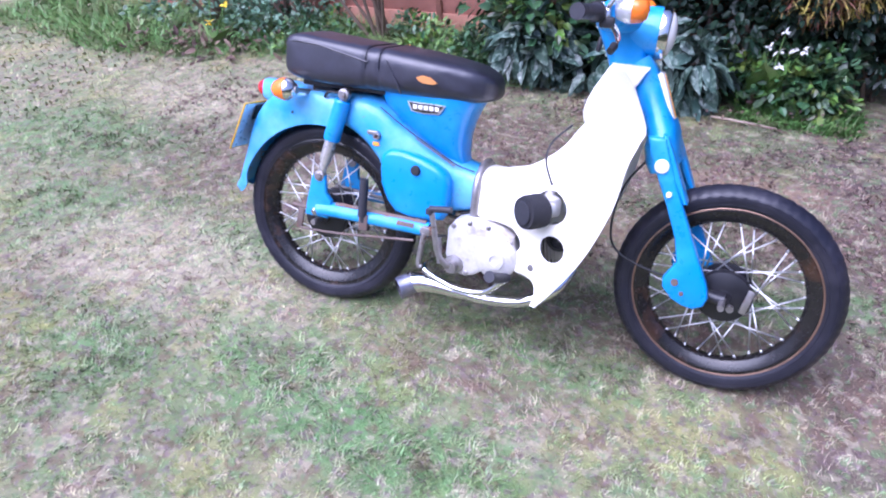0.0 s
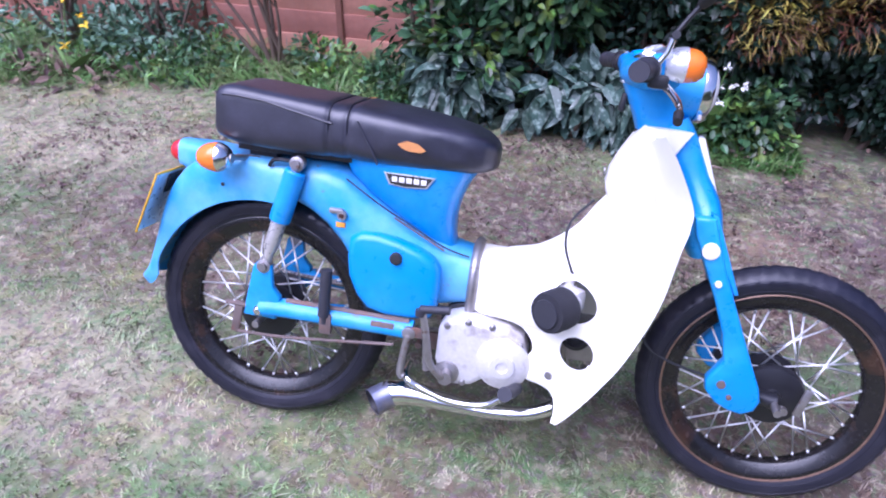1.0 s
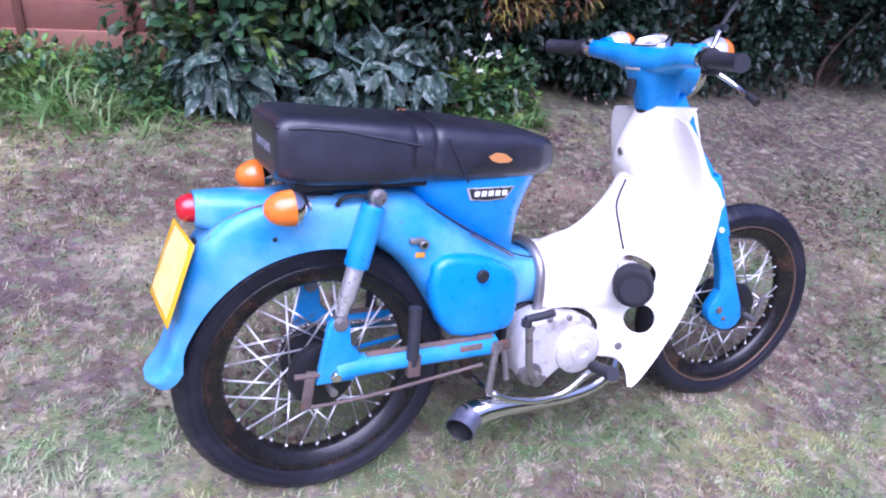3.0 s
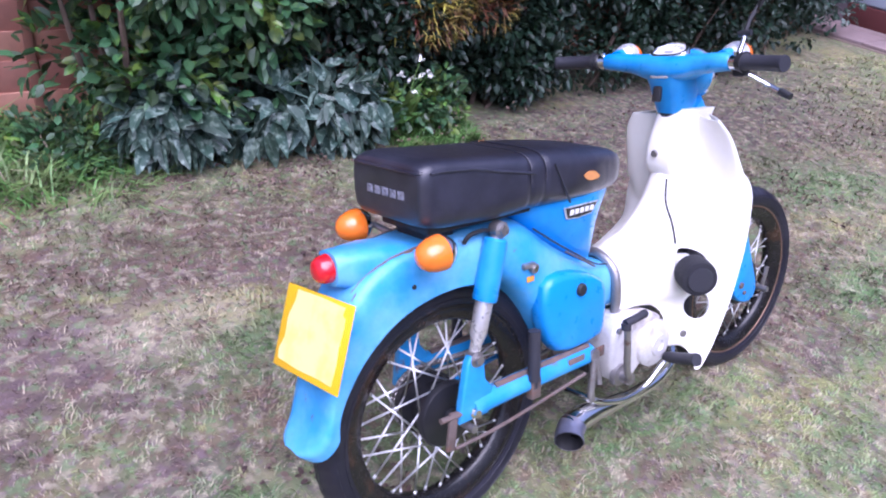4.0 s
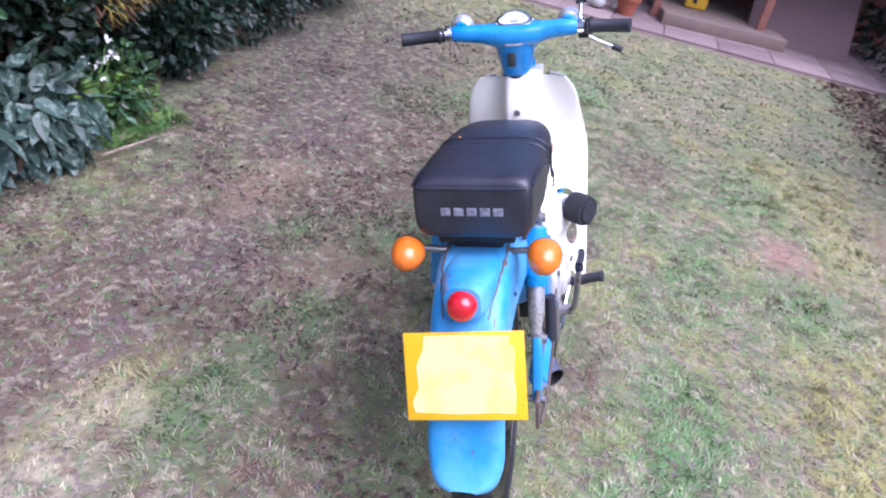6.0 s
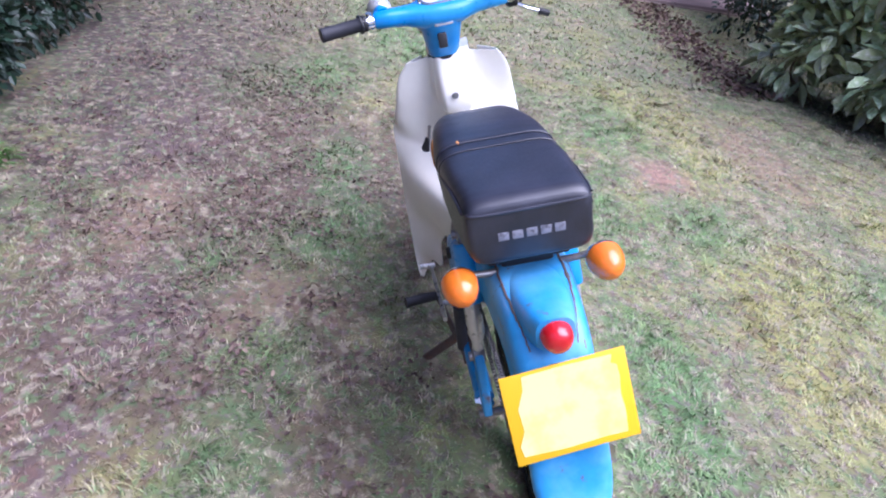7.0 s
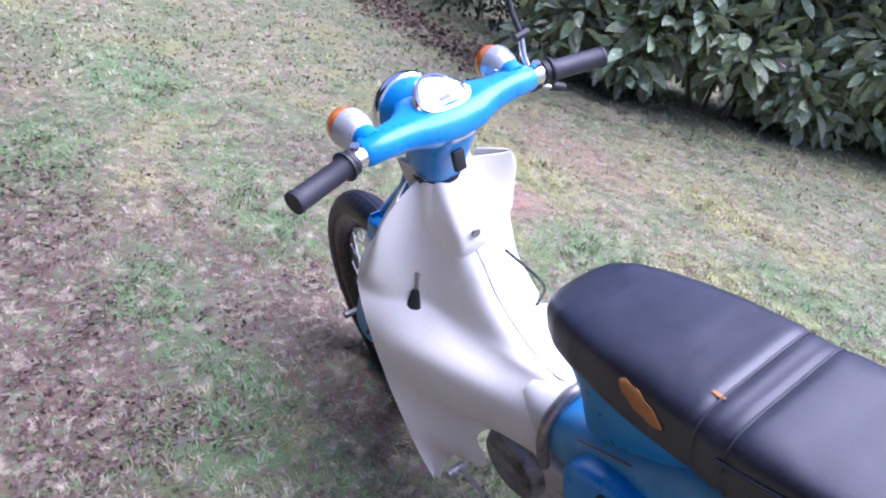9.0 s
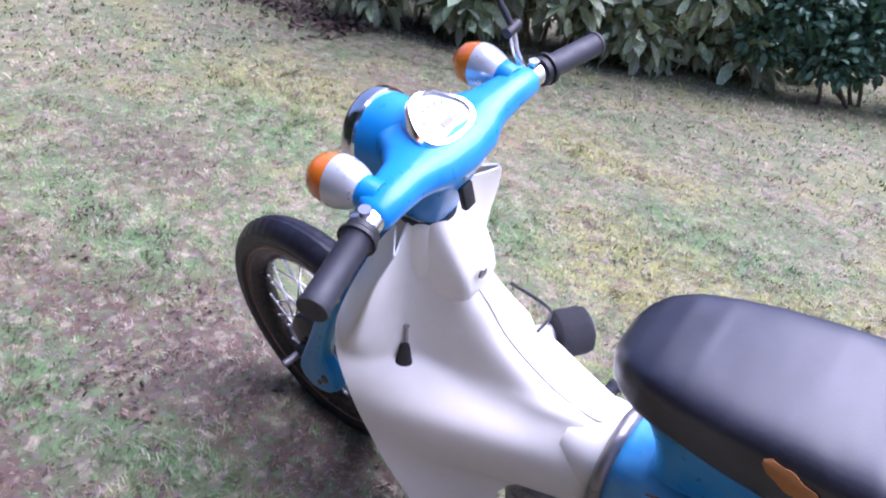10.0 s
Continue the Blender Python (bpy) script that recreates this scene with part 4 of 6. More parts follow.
part("fob", tube([(0.848, 0.098, 0.560), (0.846, 0.108, 0.530), (0.844, 0.117, 0.503), (0.844, 0.122, 0.486)], [0.007, 0.014, 0.020, 0.012], 14, 12, flat=0.35), m_black, tap)
# carburettor and pod filter
carb = part("carburettor", join(rbox((0.05, 0.05, 0.05), 0.012, Matrix.Translation((0.705, -0.080, 0.440))), lathe([(0, 0), (0.02, 0), (0.02, 0.04), (0, 0.04)], 18, along((0.70, -0.09, 0.435), (0.688, -0.16, 0.432)), caps=False), lathe([(0, 0), (0.016, 0), (0.014, 0.03), (0.006, 0.036), (0, 0.036)], 16, along((0.706, -0.09, 0.458), (0.712, -0.098, 0.51)), caps=False), tube([(0.66, -0.10, 0.44), (0.69, -0.10, 0.443)], 0.008, 10), rbox((0.055, 0.050, 0.058), 0.014, Matrix.Translation((0.716, -0.118, 0.436)) @ pose(0, 0, 0, 0, 0, -38)), lathe([(0, 0), (0.024, 0), (0.024, 0.03), (0, 0.03)], 18, along((0.722, -0.133, 0.433), (0.709, -0.150, 0.432)), caps=False)), m_alloy, bike, "small alloy carburettor in the shield's opening")
part("air_filter", lathe([(0, 0.0), (0.026, 0.0), (0.038, 0.003), (0.0455, 0.010), (0.047, 0.030), (0.046, 0.032), (0.0465, 0.056), (0.043, 0.068), (0.0, 0.071)], 28, along((0.709, -0.150, 0.432), (0.647, -0.228, 0.429)), caps=False), m_foam, bike, "round black foam pod air filter")
part("filter_cap", lathe([(0, 0.0), (0.032, 0.0), (0.031, 0.003), (0, 0.003)], 28, along((0.6645, -0.206, 0.4298), (0.647, -0.228, 0.429)), caps=False), m_rubber, bike)
part("throttle_cable", tube([(0.712, -0.10, 0.49), (0.688, -0.10, 0.55), (0.692, -0.075, 0.60), (0.735, -0.045, 0.648)], 0.003, 8, 24), m_black, bike)

# front fork and steering head
def steer(bm):
    return put(bm, STEER)


BARS = Matrix.Translation((0.8115, 0.016, 0.937)) @ pose(0, 0, 0, -1.1, 0, 2.0) @ Matrix.Translation((-0.79, 0, -0.94))


def bars(bm):
    return put(bm, BARS)


for s in (-1, 1):
    blade = [(0.945, 0.66), (0.990, 0.66), (1.029, 0.56), (1.077, 0.46), (1.125, 0.36), (1.158, 0.295), (1.168, 0.262), (1.160, 0.236), (1.135, 0.222), (1.105, 0.226), (1.075, 0.240), (1.048, 0.268), (1.045, 0.295), (1.058, 0.318), (1.072, 0.345), (1.055, 0.41), (1.02, 0.49), (0.985, 0.56), (0.955, 0.62)]
    leg = part("fork_leg", steer(slab(blade, 0.034, Matrix.Translation((0, s * 0.092 + 0.017, 0)) @ pose(0, 0, 0, 90), 0.008)), m_blue, bike, "blue pressed steel fork leg")
    part("pivot_bolt", steer(lathe([(0, 0), (0.010, 0), (0.009, 0.005), (0, 0.006)], 12, along((1.078, s * 0.109, 0.290), (1.078, s * 0.2, 0.290)), caps=False)), m_rust, leg)
    part("pivot_bolt", steer(lathe([(0, 0), (0.006, 0), (0.006, 0.004), (0, 0.005)], 12, along((1.10, s * 0.109, 0.262), (1.10, s * 0.2, 0.262)), caps=False)), m_rust, leg)
    part("reflector", steer(lathe([(0, 0), (0.0185, 0), (0.018, 0.005), (0.012, 0.007), (0, 0.0075)], 20, along((0.992, s * 0.109, 0.592), (0.992, s * 0.2, 0.592)), caps=False)), m_clear, leg, "round white reflector")
    part("pivot_bolt", steer(lathe([(0, 0), (0.008, 0), (0.007, 0.005), (0, 0.006)], 12, along((1.022, s * 0.109, 0.522), (1.022, s * 0.2, 0.522)), caps=False)), m_clear, leg)
    part("leading_link", steer(tube([(1.085, s * 0.075, 0.285), (1.15, s * 0.072, 0.262), (1.205, s * 0.070, 0.252)], [0.018, 0.015, 0.020], 12, 8)), m_hub, leg)
    part("fork_flange", steer(slab([(0.980, 0.67), (0.994, 0.664), (1.040, 0.565), (1.070, 0.50), (1.060, 0.498), (1.025, 0.56)], 0.05, Matrix.Translation((0, s * 0.075 + 0.025, 0)) @ pose(0, 0, 0, 90), 0.004)), m_blue, leg)
crown = part("fork_crown", steer(rings([[Vector((x + d * math.cos(a), w * math.copysign(abs(math.sin(a)) ** 0.6, math.sin(a)), z + (0.02 * math.cos(a)))) for a in (k * math.pi / 12 for k in range(24))] for x, d, w, z in ((0.993, 0.038, 0.100, 0.575), (0.980, 0.040, 0.102, 0.60), (0.970, 0.040, 0.100, 0.64), (0.966, 0.034, 0.080, 0.665), (0.943, 0.028, 0.050, 0.71), (0.905, 0.032, 0.042, 0.78), (0.876, 0.028, 0.034, 0.83))])), m_blue, bike, "blue steering head cover with a white badge")
front_badge = part("front_badge", steer(rbox((0.016, 0.052, 0.130), 0.006, Matrix.Translation((0.962, 0, 0.748)) @ pose(0, 0, 0, 0, -23.5))), m_clear, crown, "tall white front badge with an orange stripe")
part("badge_stripe", steer(rbox((0.0164, 0.010, 0.118), 0.002, Matrix.Translation((0.9632, 0, 0.7485)) @ pose(0, 0, 0, 0, -23.5))), m_orange_sticker, front_badge)
part("brake_cable", steer(tube([(0.955, -0.05, 0.60), (0.905, -0.08, 0.52), (0.888, -0.09, 0.42), (0.905, -0.09, 0.345), (0.98, -0.085, 0.305), (1.12, -0.07, 0.275)], 0.0032, 8, 40)), m_black, bike)
part("brake_arm", steer(join(rbox((0.018, 0.008, 0.07), 0.003, Matrix.Translation((1.262, -0.078, 0.265)) @ pose(0, 0, 0, 0, 12)), lathe([(0, 0), (0.010, 0), (0.010, 0.012), (0, 0.012)], 12, along((1.225, -0.074, 0.238), (1.225, -0.2, 0.238)), caps=False))), m_steel, bike)

# handlebar nacelle
bar_secs = []
for y, x, hx, z, hz in ((-0.178, 0.760, 0.020, 0.942, 0.018), (-0.172, 0.763, 0.027, 0.942, 0.022), (-0.13, 0.768, 0.029, 0.940, 0.024), (-0.095, 0.775, 0.034, 0.936, 0.026), (-0.07, 0.785, 0.048, 0.931, 0.030), (-0.05, 0.795, 0.066, 0.928, 0.034), (0.0, 0.800, 0.075, 0.927, 0.037), (0.05, 0.795, 0.066, 0.928, 0.034), (0.07, 0.785, 0.048, 0.931, 0.030), (0.095, 0.775, 0.034, 0.936, 0.026), (0.13, 0.768, 0.029, 0.940, 0.024), (0.172, 0.763, 0.027, 0.942, 0.022), (0.178, 0.760, 0.020, 0.942, 0.018)):
    bar_secs.append([Vector((x + hx * math.copysign(abs(math.cos(a)) ** 0.8, math.cos(a)), y, z + hz * math.copysign(abs(math.sin(a)) ** 0.8, math.sin(a)))) for a in (k * math.pi / 12 for k in range(24))])
nac = part("handlebar_cover", bars(rings(bar_secs)), m_blue, bike, "blue handlebar cover, chalky on top")
head_m = along((0.782, 0, 0.908), (0.95, 0, 0.903))
part("headlight_shell", bars(lathe([(0.0, -0.01), (0.04, -0.005), (0.054, 0.02), (0.061, 0.06), (0.064, 0.10), (0.0645, 0.118), (0.0, 0.118)], 36, head_m, caps=False)), m_blue, nac)
part("headlight_rim", bars(lathe([(0.0645, 0.108), (0.0685, 0.110), (0.069, 0.124), (0.065, 0.132), (0.060, 0.134), (0.058, 0.130), (0.058, 0.110)], 40, head_m, loop=True)), m_chrome, nac, "chrome headlight rim")
part("headlight_lens", bars(lathe([(0.0595, 0.126), (0.052, 0.138), (0.036, 0.147), (0.018, 0.151), (0.0, 0.152)], 36, head_m, caps=False)), m_clear, nac, "clear domed headlight glass")
neck = []
for z, x, hx, w in ((0.805, 0.824, 0.042, 0.038), (0.812, 0.824, 0.046, 0.042), (0.84, 0.820, 0.053, 0.047), (0.88, 0.812, 0.065, 0.054), (0.910, 0.805, 0.074, 0.060), (0.930, 0.80, 0.068, 0.055)):
    neck.append([Vector((x + hx * math.copysign(abs(math.cos(a)) ** 0.7, math.cos(a)), w * math.copysign(abs(math.sin(a)) ** 0.7, math.sin(a)), z)) for a in (k * math.pi / 14 for k in range(28))])
part("neck_shroud", bars(rings(neck)), m_blue, nac)
part("neck_gasket", bars(lathe([(0.0, 0), (0.047, 0), (0.047, 0.008), (0.0, 0.008)], 28, Matrix.Translation((0.824, 0, 0.801)), caps=False)), m_black, nac)
sw = part("ignition_switch", bars(rbox((0.012, 0.024, 0.040), 0.004, Matrix.Translation((0.744, 0.008, 0.862)) @ pose(0, 0, 0, 0, 8))), m_black, nac, "black ignition switch")
part("trim_strip", bars(rbox((0.006, 0.05, 0.007), 0.002, Matrix.Translation((0.735, 0, 0.906)) @ pose(0, 0, 0, 0, -10))), m_badge, nac)
spd_m = Matrix.Translation((0.788, 0, 0.964)) @ pose(0, 0, 0, 0, -24)
def rounded_triangle(r, h, n=40):
    return [Vector(((1.0 + 0.09 * math.cos(3 * a)) * r * math.cos(a) * 0.95, (1.0 + 0.09 * math.cos(3 * a)) * r * 1.12 * math.sin(a), h)) for a in (2 * math.pi * k / n for k in range(n))]
spd = part("speedometer", bars(put(rings([rounded_triangle(0.046, -0.02), rounded_triangle(0.047, 0.004), rounded_triangle(0.044, 0.010), rounded_triangle(0.038, 0.011), rounded_triangle(0.036, 0.006), rounded_triangle(0.034, 0.005)]), spd_m)), m_chrome, nac, "rounded triangular speedometer in a chrome bezel")
part("dial", bars(put(rings([rounded_triangle(0.0365, 0.004), rounded_triangle(0.0365, 0.0072)]), spd_m)), m_dial, spd, "speedometer dial, sky reflection painted pale")
for k in range(7):
    a = radians(-75 + 25 * k)
    part("dial_mark", bars(rbox((0.008, 0.0028, 0.0006), 0, spd_m @ Matrix.Translation((0.022 * math.cos(a), 0.028 * math.sin(a), 0.0076)) @ pose(0, 0, 0, 0, 0, math.degrees(a)))), m_ink_pale, spd)
part("dial_mark", bars(rbox((0.009, 0.022, 0.0006), 0, spd_m @ Matrix.Translation((-0.012, 0, 0.0076)))), m_ink_pale, spd)
for s in (-1, 1):
    root, tip = Vector((0.750, s * 0.212, 0.942)), Vector((0.722, s * 0.318, 0.940))
    d = tip - root
    clamp = part("lever_clamp", bars(join(tube([Vector((0.757, s * 0.176, 0.942)), root], 0.0165, 16), rbox((0.03, 0.018, 0.03), 0.005, Matrix.Translation((0.765, s * 0.188, 0.937))))), m_chrome, bike, "chrome control clamp")
    part("clamp_band", bars(join(tube([root - d * 0.10, root - d * 0.02], 0.0215, 18), tube([root + d * 0.01, root + d * 0.06], 0.0245, 18))), m_black, clamp)
    part("clamp_screw", bars(tube([Vector((0.757, s * 0.190, 0.952)), Vector((0.755, s * 0.190, 0.966))], 0.008, 12)), m_chrome, clamp)
    part("grip", bars(join(tube([root, root + d * 0.06, root + d * 0.1, tip - d * 0.04, tip], [0.021, 0.021, 0.018, 0.018, 0.0185], 18), tube([tip - d * 0.02, tip + d * 0.03], [0.0195, 0.0185], 18))), m_rubber, bike, "black rubber handlebar grip")
    part("indicator_pod", bars(tube([(0.768, s * 0.152, 0.948), (0.79, s * 0.155, 0.953), (0.808, s * 0.156, 0.955)], [0.022, 0.022, 0.020], 16, 8)), m_blue, nac)
    base = part("front_indicator", bars(lathe([(0.0, -0.034), (0.012, -0.032), (0.023, -0.022), (0.030, -0.008), (0.0335, 0.006), (0.034, 0.016), (0.0, 0.016)], 28, along((0.812, s * 0.156, 0.955), (0.90, s * 0.160, 0.955)), caps=False)), m_badge, bike, "front turn signal with a chrome cup")
    part("lens", bars(lathe([(0.033, 0.015), (0.0325, 0.026), (0.029, 0.040), (0.020, 0.051), (0.0, 0.055)], 28, along((0.812, s * 0.156, 0.955), (0.90, s * 0.160, 0.955)), caps=False)), m_amber, base, "domed amber lens")
lever = part("brake_lever", bars(tube([(0.785, -0.19, 0.918), (0.800, -0.215, 0.905), (0.812, -0.25, 0.885), (0.806, -0.295, 0.866)], [0.008, 0.007, 0.0065, 0.0075], 10, 20, flat=0.7)), m_chrome, bike, "polished front brake lever with a black tip")
part("lever_tip", bars(tube([(0.809, -0.278, 0.873), (0.804, -0.306, 0.861)], [0.0095, 0.0085], 10)), m_black, lever)
part("lever_holder", bars(rbox((0.036, 0.03, 0.026), 0.006, Matrix.Translation((0.776, -0.196, 0.921)))), m_black, lever)
mir = part("mirror", bars(join(tube([(0.770, -0.185, 0.95), (0.785, -0.187, 0.975), (0.792, -0.19, 1.005)], 0.006, 10))), m_chrome, bike, "folded black mirror on a chrome stem")
part("mirror_joint", bars(tube([(0.792, -0.175, 1.005), (0.792, -0.205, 1.008)], 0.008, 10)), m_black, mir)
part("mirror_head", bars(join(tube([(0.792, -0.19, 1.008), (0.812, -0.19, 1.04), (0.835, -0.20, 1.075)], 0.005, 8), tube([(0.825, -0.20, 1.06), (0.87, -0.21, 1.13), (0.90, -0.22, 1.19)], [0.012, 0.042, 0.026], 18, 14, flat=0.28))), m_black, mir)


# ---- ground ----
def ground_z(x, y):
    return -0.060 - 0.050 * math.tanh((x + 0.25) / 1.0) + 0.012 * noise.noise((x * 0.9, y * 0.9, 3.1)) + 0.004 * noise.noise((x * 5, y * 5, 1.0))


def height_field(n):
    """A grid that is fine near the motorcycle and stretches out to the horizon."""
    t = np.linspace(-1, 1, n)
    return np.sign(t) * (np.abs(t) * 4.5 + np.abs(t) ** 9 * 600)


# worn and lush patches of the lawn, and painted shrub shade: x, y, half sizes, kind
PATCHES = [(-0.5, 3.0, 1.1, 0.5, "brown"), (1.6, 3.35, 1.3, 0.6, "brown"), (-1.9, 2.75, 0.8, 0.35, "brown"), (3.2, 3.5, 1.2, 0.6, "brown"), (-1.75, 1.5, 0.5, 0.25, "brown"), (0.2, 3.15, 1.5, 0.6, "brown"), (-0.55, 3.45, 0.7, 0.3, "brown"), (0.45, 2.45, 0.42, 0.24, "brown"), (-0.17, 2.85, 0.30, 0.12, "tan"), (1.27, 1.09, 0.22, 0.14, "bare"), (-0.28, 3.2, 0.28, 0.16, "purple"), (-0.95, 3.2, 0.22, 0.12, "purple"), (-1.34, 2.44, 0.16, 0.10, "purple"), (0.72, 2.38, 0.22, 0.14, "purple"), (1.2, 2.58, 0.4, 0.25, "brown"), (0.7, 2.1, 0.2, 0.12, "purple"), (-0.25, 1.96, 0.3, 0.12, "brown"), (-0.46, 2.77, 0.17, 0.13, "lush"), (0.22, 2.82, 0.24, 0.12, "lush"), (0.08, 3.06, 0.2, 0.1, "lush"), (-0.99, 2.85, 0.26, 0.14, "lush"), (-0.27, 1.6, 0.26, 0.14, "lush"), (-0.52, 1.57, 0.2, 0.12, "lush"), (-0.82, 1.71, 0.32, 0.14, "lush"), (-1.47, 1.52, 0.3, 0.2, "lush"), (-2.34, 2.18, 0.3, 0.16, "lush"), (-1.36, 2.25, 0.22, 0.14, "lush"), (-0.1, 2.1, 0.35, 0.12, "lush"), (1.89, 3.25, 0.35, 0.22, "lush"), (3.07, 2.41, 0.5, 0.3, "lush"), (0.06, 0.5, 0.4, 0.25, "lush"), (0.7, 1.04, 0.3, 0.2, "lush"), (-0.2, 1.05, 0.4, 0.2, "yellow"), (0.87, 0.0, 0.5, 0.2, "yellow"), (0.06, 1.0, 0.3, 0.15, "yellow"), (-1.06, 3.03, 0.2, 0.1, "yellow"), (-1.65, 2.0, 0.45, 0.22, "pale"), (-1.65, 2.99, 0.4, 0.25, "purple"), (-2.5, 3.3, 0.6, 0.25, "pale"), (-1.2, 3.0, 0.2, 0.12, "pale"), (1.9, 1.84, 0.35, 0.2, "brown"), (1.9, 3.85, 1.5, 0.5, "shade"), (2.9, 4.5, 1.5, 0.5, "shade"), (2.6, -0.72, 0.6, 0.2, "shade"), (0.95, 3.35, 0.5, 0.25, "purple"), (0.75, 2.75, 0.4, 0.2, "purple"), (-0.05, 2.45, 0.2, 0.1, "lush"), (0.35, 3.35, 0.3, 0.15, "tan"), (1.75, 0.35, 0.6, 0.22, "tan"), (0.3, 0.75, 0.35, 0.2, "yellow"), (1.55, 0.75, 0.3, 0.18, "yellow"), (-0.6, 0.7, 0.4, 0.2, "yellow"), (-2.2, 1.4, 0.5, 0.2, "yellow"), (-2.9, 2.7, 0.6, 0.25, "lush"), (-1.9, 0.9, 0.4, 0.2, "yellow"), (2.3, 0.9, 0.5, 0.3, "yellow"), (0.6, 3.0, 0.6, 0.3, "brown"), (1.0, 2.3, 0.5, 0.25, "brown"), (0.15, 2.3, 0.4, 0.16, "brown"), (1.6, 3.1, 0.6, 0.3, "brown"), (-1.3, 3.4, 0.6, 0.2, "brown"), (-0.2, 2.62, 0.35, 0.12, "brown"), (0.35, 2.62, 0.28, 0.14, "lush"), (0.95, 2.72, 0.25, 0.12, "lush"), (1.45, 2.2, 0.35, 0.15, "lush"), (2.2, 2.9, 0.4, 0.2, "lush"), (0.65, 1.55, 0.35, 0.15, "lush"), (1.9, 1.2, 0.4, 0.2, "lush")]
# "shade" puts the dark below hedge and laurel into the lawn's colour
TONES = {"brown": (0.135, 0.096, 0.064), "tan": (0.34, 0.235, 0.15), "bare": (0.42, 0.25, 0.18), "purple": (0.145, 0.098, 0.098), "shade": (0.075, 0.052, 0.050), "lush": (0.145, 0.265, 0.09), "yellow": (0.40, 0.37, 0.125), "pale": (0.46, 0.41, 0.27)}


def lawn_mat(name, tones, dim, rough, per_island=0.0, bump=0.0, strength=0.92):
    """Many small tones mottled over each other, with the lawn's patches laid over them unevenly."""
    tones = [tuple(c * dim for c in t) for t in tones]
    m = mat(name, tones[0], rough, vary=0.36, scale=16.0, fine=70, second=tones[1], patch=(0.45, 0.55), patch_scale=9.0, wear=(tones[2], 0.50, 0.57, 14.0), per_island=per_island, bump=bump, bump_scale=60)
    nt = m.node_tree
    N, K = nt.nodes.new, nt.links.new
    hsv = next(n for n in nt.nodes if n.type == "HUE_SAT")
    out = hsv.inputs["Color"].links[0].from_socket
    coord = next(n for n in nt.nodes if n.type == "TEX_COORD")
    def field(s, lo, hi, a, c, shift):
        mv = N("ShaderNodeVectorMath")
        mv.operation = "ADD"
        mv.inputs[1].default_value = (shift, shift * 1.7, 0)
        K(coord.outputs["Object"], mv.inputs[0])
        t = N("ShaderNodeTexNoise")
        t.inputs["Scale"].default_value, t.inputs["Detail"].default_value = s, 5
        K(mv.outputs[0], t.inputs["Vector"])
        g = N("ShaderNodeMapRange")
        g.inputs["From Min"].default_value, g.inputs["From Max"].default_value = lo, hi
        g.inputs["To Min"].default_value, g.inputs["To Max"].default_value = a, c
        K(t.outputs["Fac"], g.inputs["Value"])
        return t.outputs["Fac"], g.outputs[0]
    def over(fac, tone):
        nonlocal out
        mx = N("ShaderNodeMix")
        mx.data_type = "RGBA"
        K(fac, mx.inputs["Factor"])
        K(out, mx.inputs["A"])
        mx.inputs["B"].default_value = (*tone, 1)
        out = mx.outputs["Result"]
    over(field(2.2, 0.46, 0.60, 0.0, 0.75, 41.0)[1], tones[2])
    over(field(2.6, 0.50, 0.62, 0.0, 0.45, 53.0)[1], tuple(c * dim for c in TONES["yellow"]))
    ragged, _ = field(8.0, 0, 1, 0, 1, 3.0)
    _, broken = field(20.0, 0.38, 0.58, 0.45, 1.0, 7.0)
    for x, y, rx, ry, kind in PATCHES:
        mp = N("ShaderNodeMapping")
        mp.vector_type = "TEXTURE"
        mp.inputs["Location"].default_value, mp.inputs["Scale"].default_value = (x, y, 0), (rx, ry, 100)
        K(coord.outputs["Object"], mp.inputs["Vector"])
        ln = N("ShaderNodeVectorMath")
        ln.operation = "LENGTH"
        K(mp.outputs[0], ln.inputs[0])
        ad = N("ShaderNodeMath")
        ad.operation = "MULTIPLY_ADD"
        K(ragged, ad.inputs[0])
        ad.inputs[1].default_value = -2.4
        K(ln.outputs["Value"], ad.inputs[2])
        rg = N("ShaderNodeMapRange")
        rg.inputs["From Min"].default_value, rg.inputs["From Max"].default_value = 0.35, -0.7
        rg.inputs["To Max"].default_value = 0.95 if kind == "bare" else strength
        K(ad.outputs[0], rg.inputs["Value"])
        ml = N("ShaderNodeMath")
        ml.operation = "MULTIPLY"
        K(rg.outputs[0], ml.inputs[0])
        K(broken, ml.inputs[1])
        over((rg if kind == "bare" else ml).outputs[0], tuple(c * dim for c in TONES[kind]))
    # small spots of dead brown, grey straw and fresh green everywhere
    for k, tone in enumerate(tones[3:]):
        over(field(16.0 + 9 * k, 0.55, 0.62, 0.0, 0.6, 11.0 + 5 * k)[1], tone)
    K(out, hsv.inputs["Color"])
    return m


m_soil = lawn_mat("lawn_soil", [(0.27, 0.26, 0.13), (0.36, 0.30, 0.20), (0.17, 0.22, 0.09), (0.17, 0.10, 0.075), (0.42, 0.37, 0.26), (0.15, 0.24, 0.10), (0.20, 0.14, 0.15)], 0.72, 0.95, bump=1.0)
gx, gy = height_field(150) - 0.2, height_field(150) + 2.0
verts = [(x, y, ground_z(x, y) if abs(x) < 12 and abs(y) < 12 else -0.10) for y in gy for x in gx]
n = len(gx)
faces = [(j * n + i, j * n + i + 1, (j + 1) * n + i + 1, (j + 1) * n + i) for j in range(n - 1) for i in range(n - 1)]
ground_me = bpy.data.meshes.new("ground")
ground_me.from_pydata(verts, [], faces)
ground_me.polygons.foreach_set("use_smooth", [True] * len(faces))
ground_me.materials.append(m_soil)
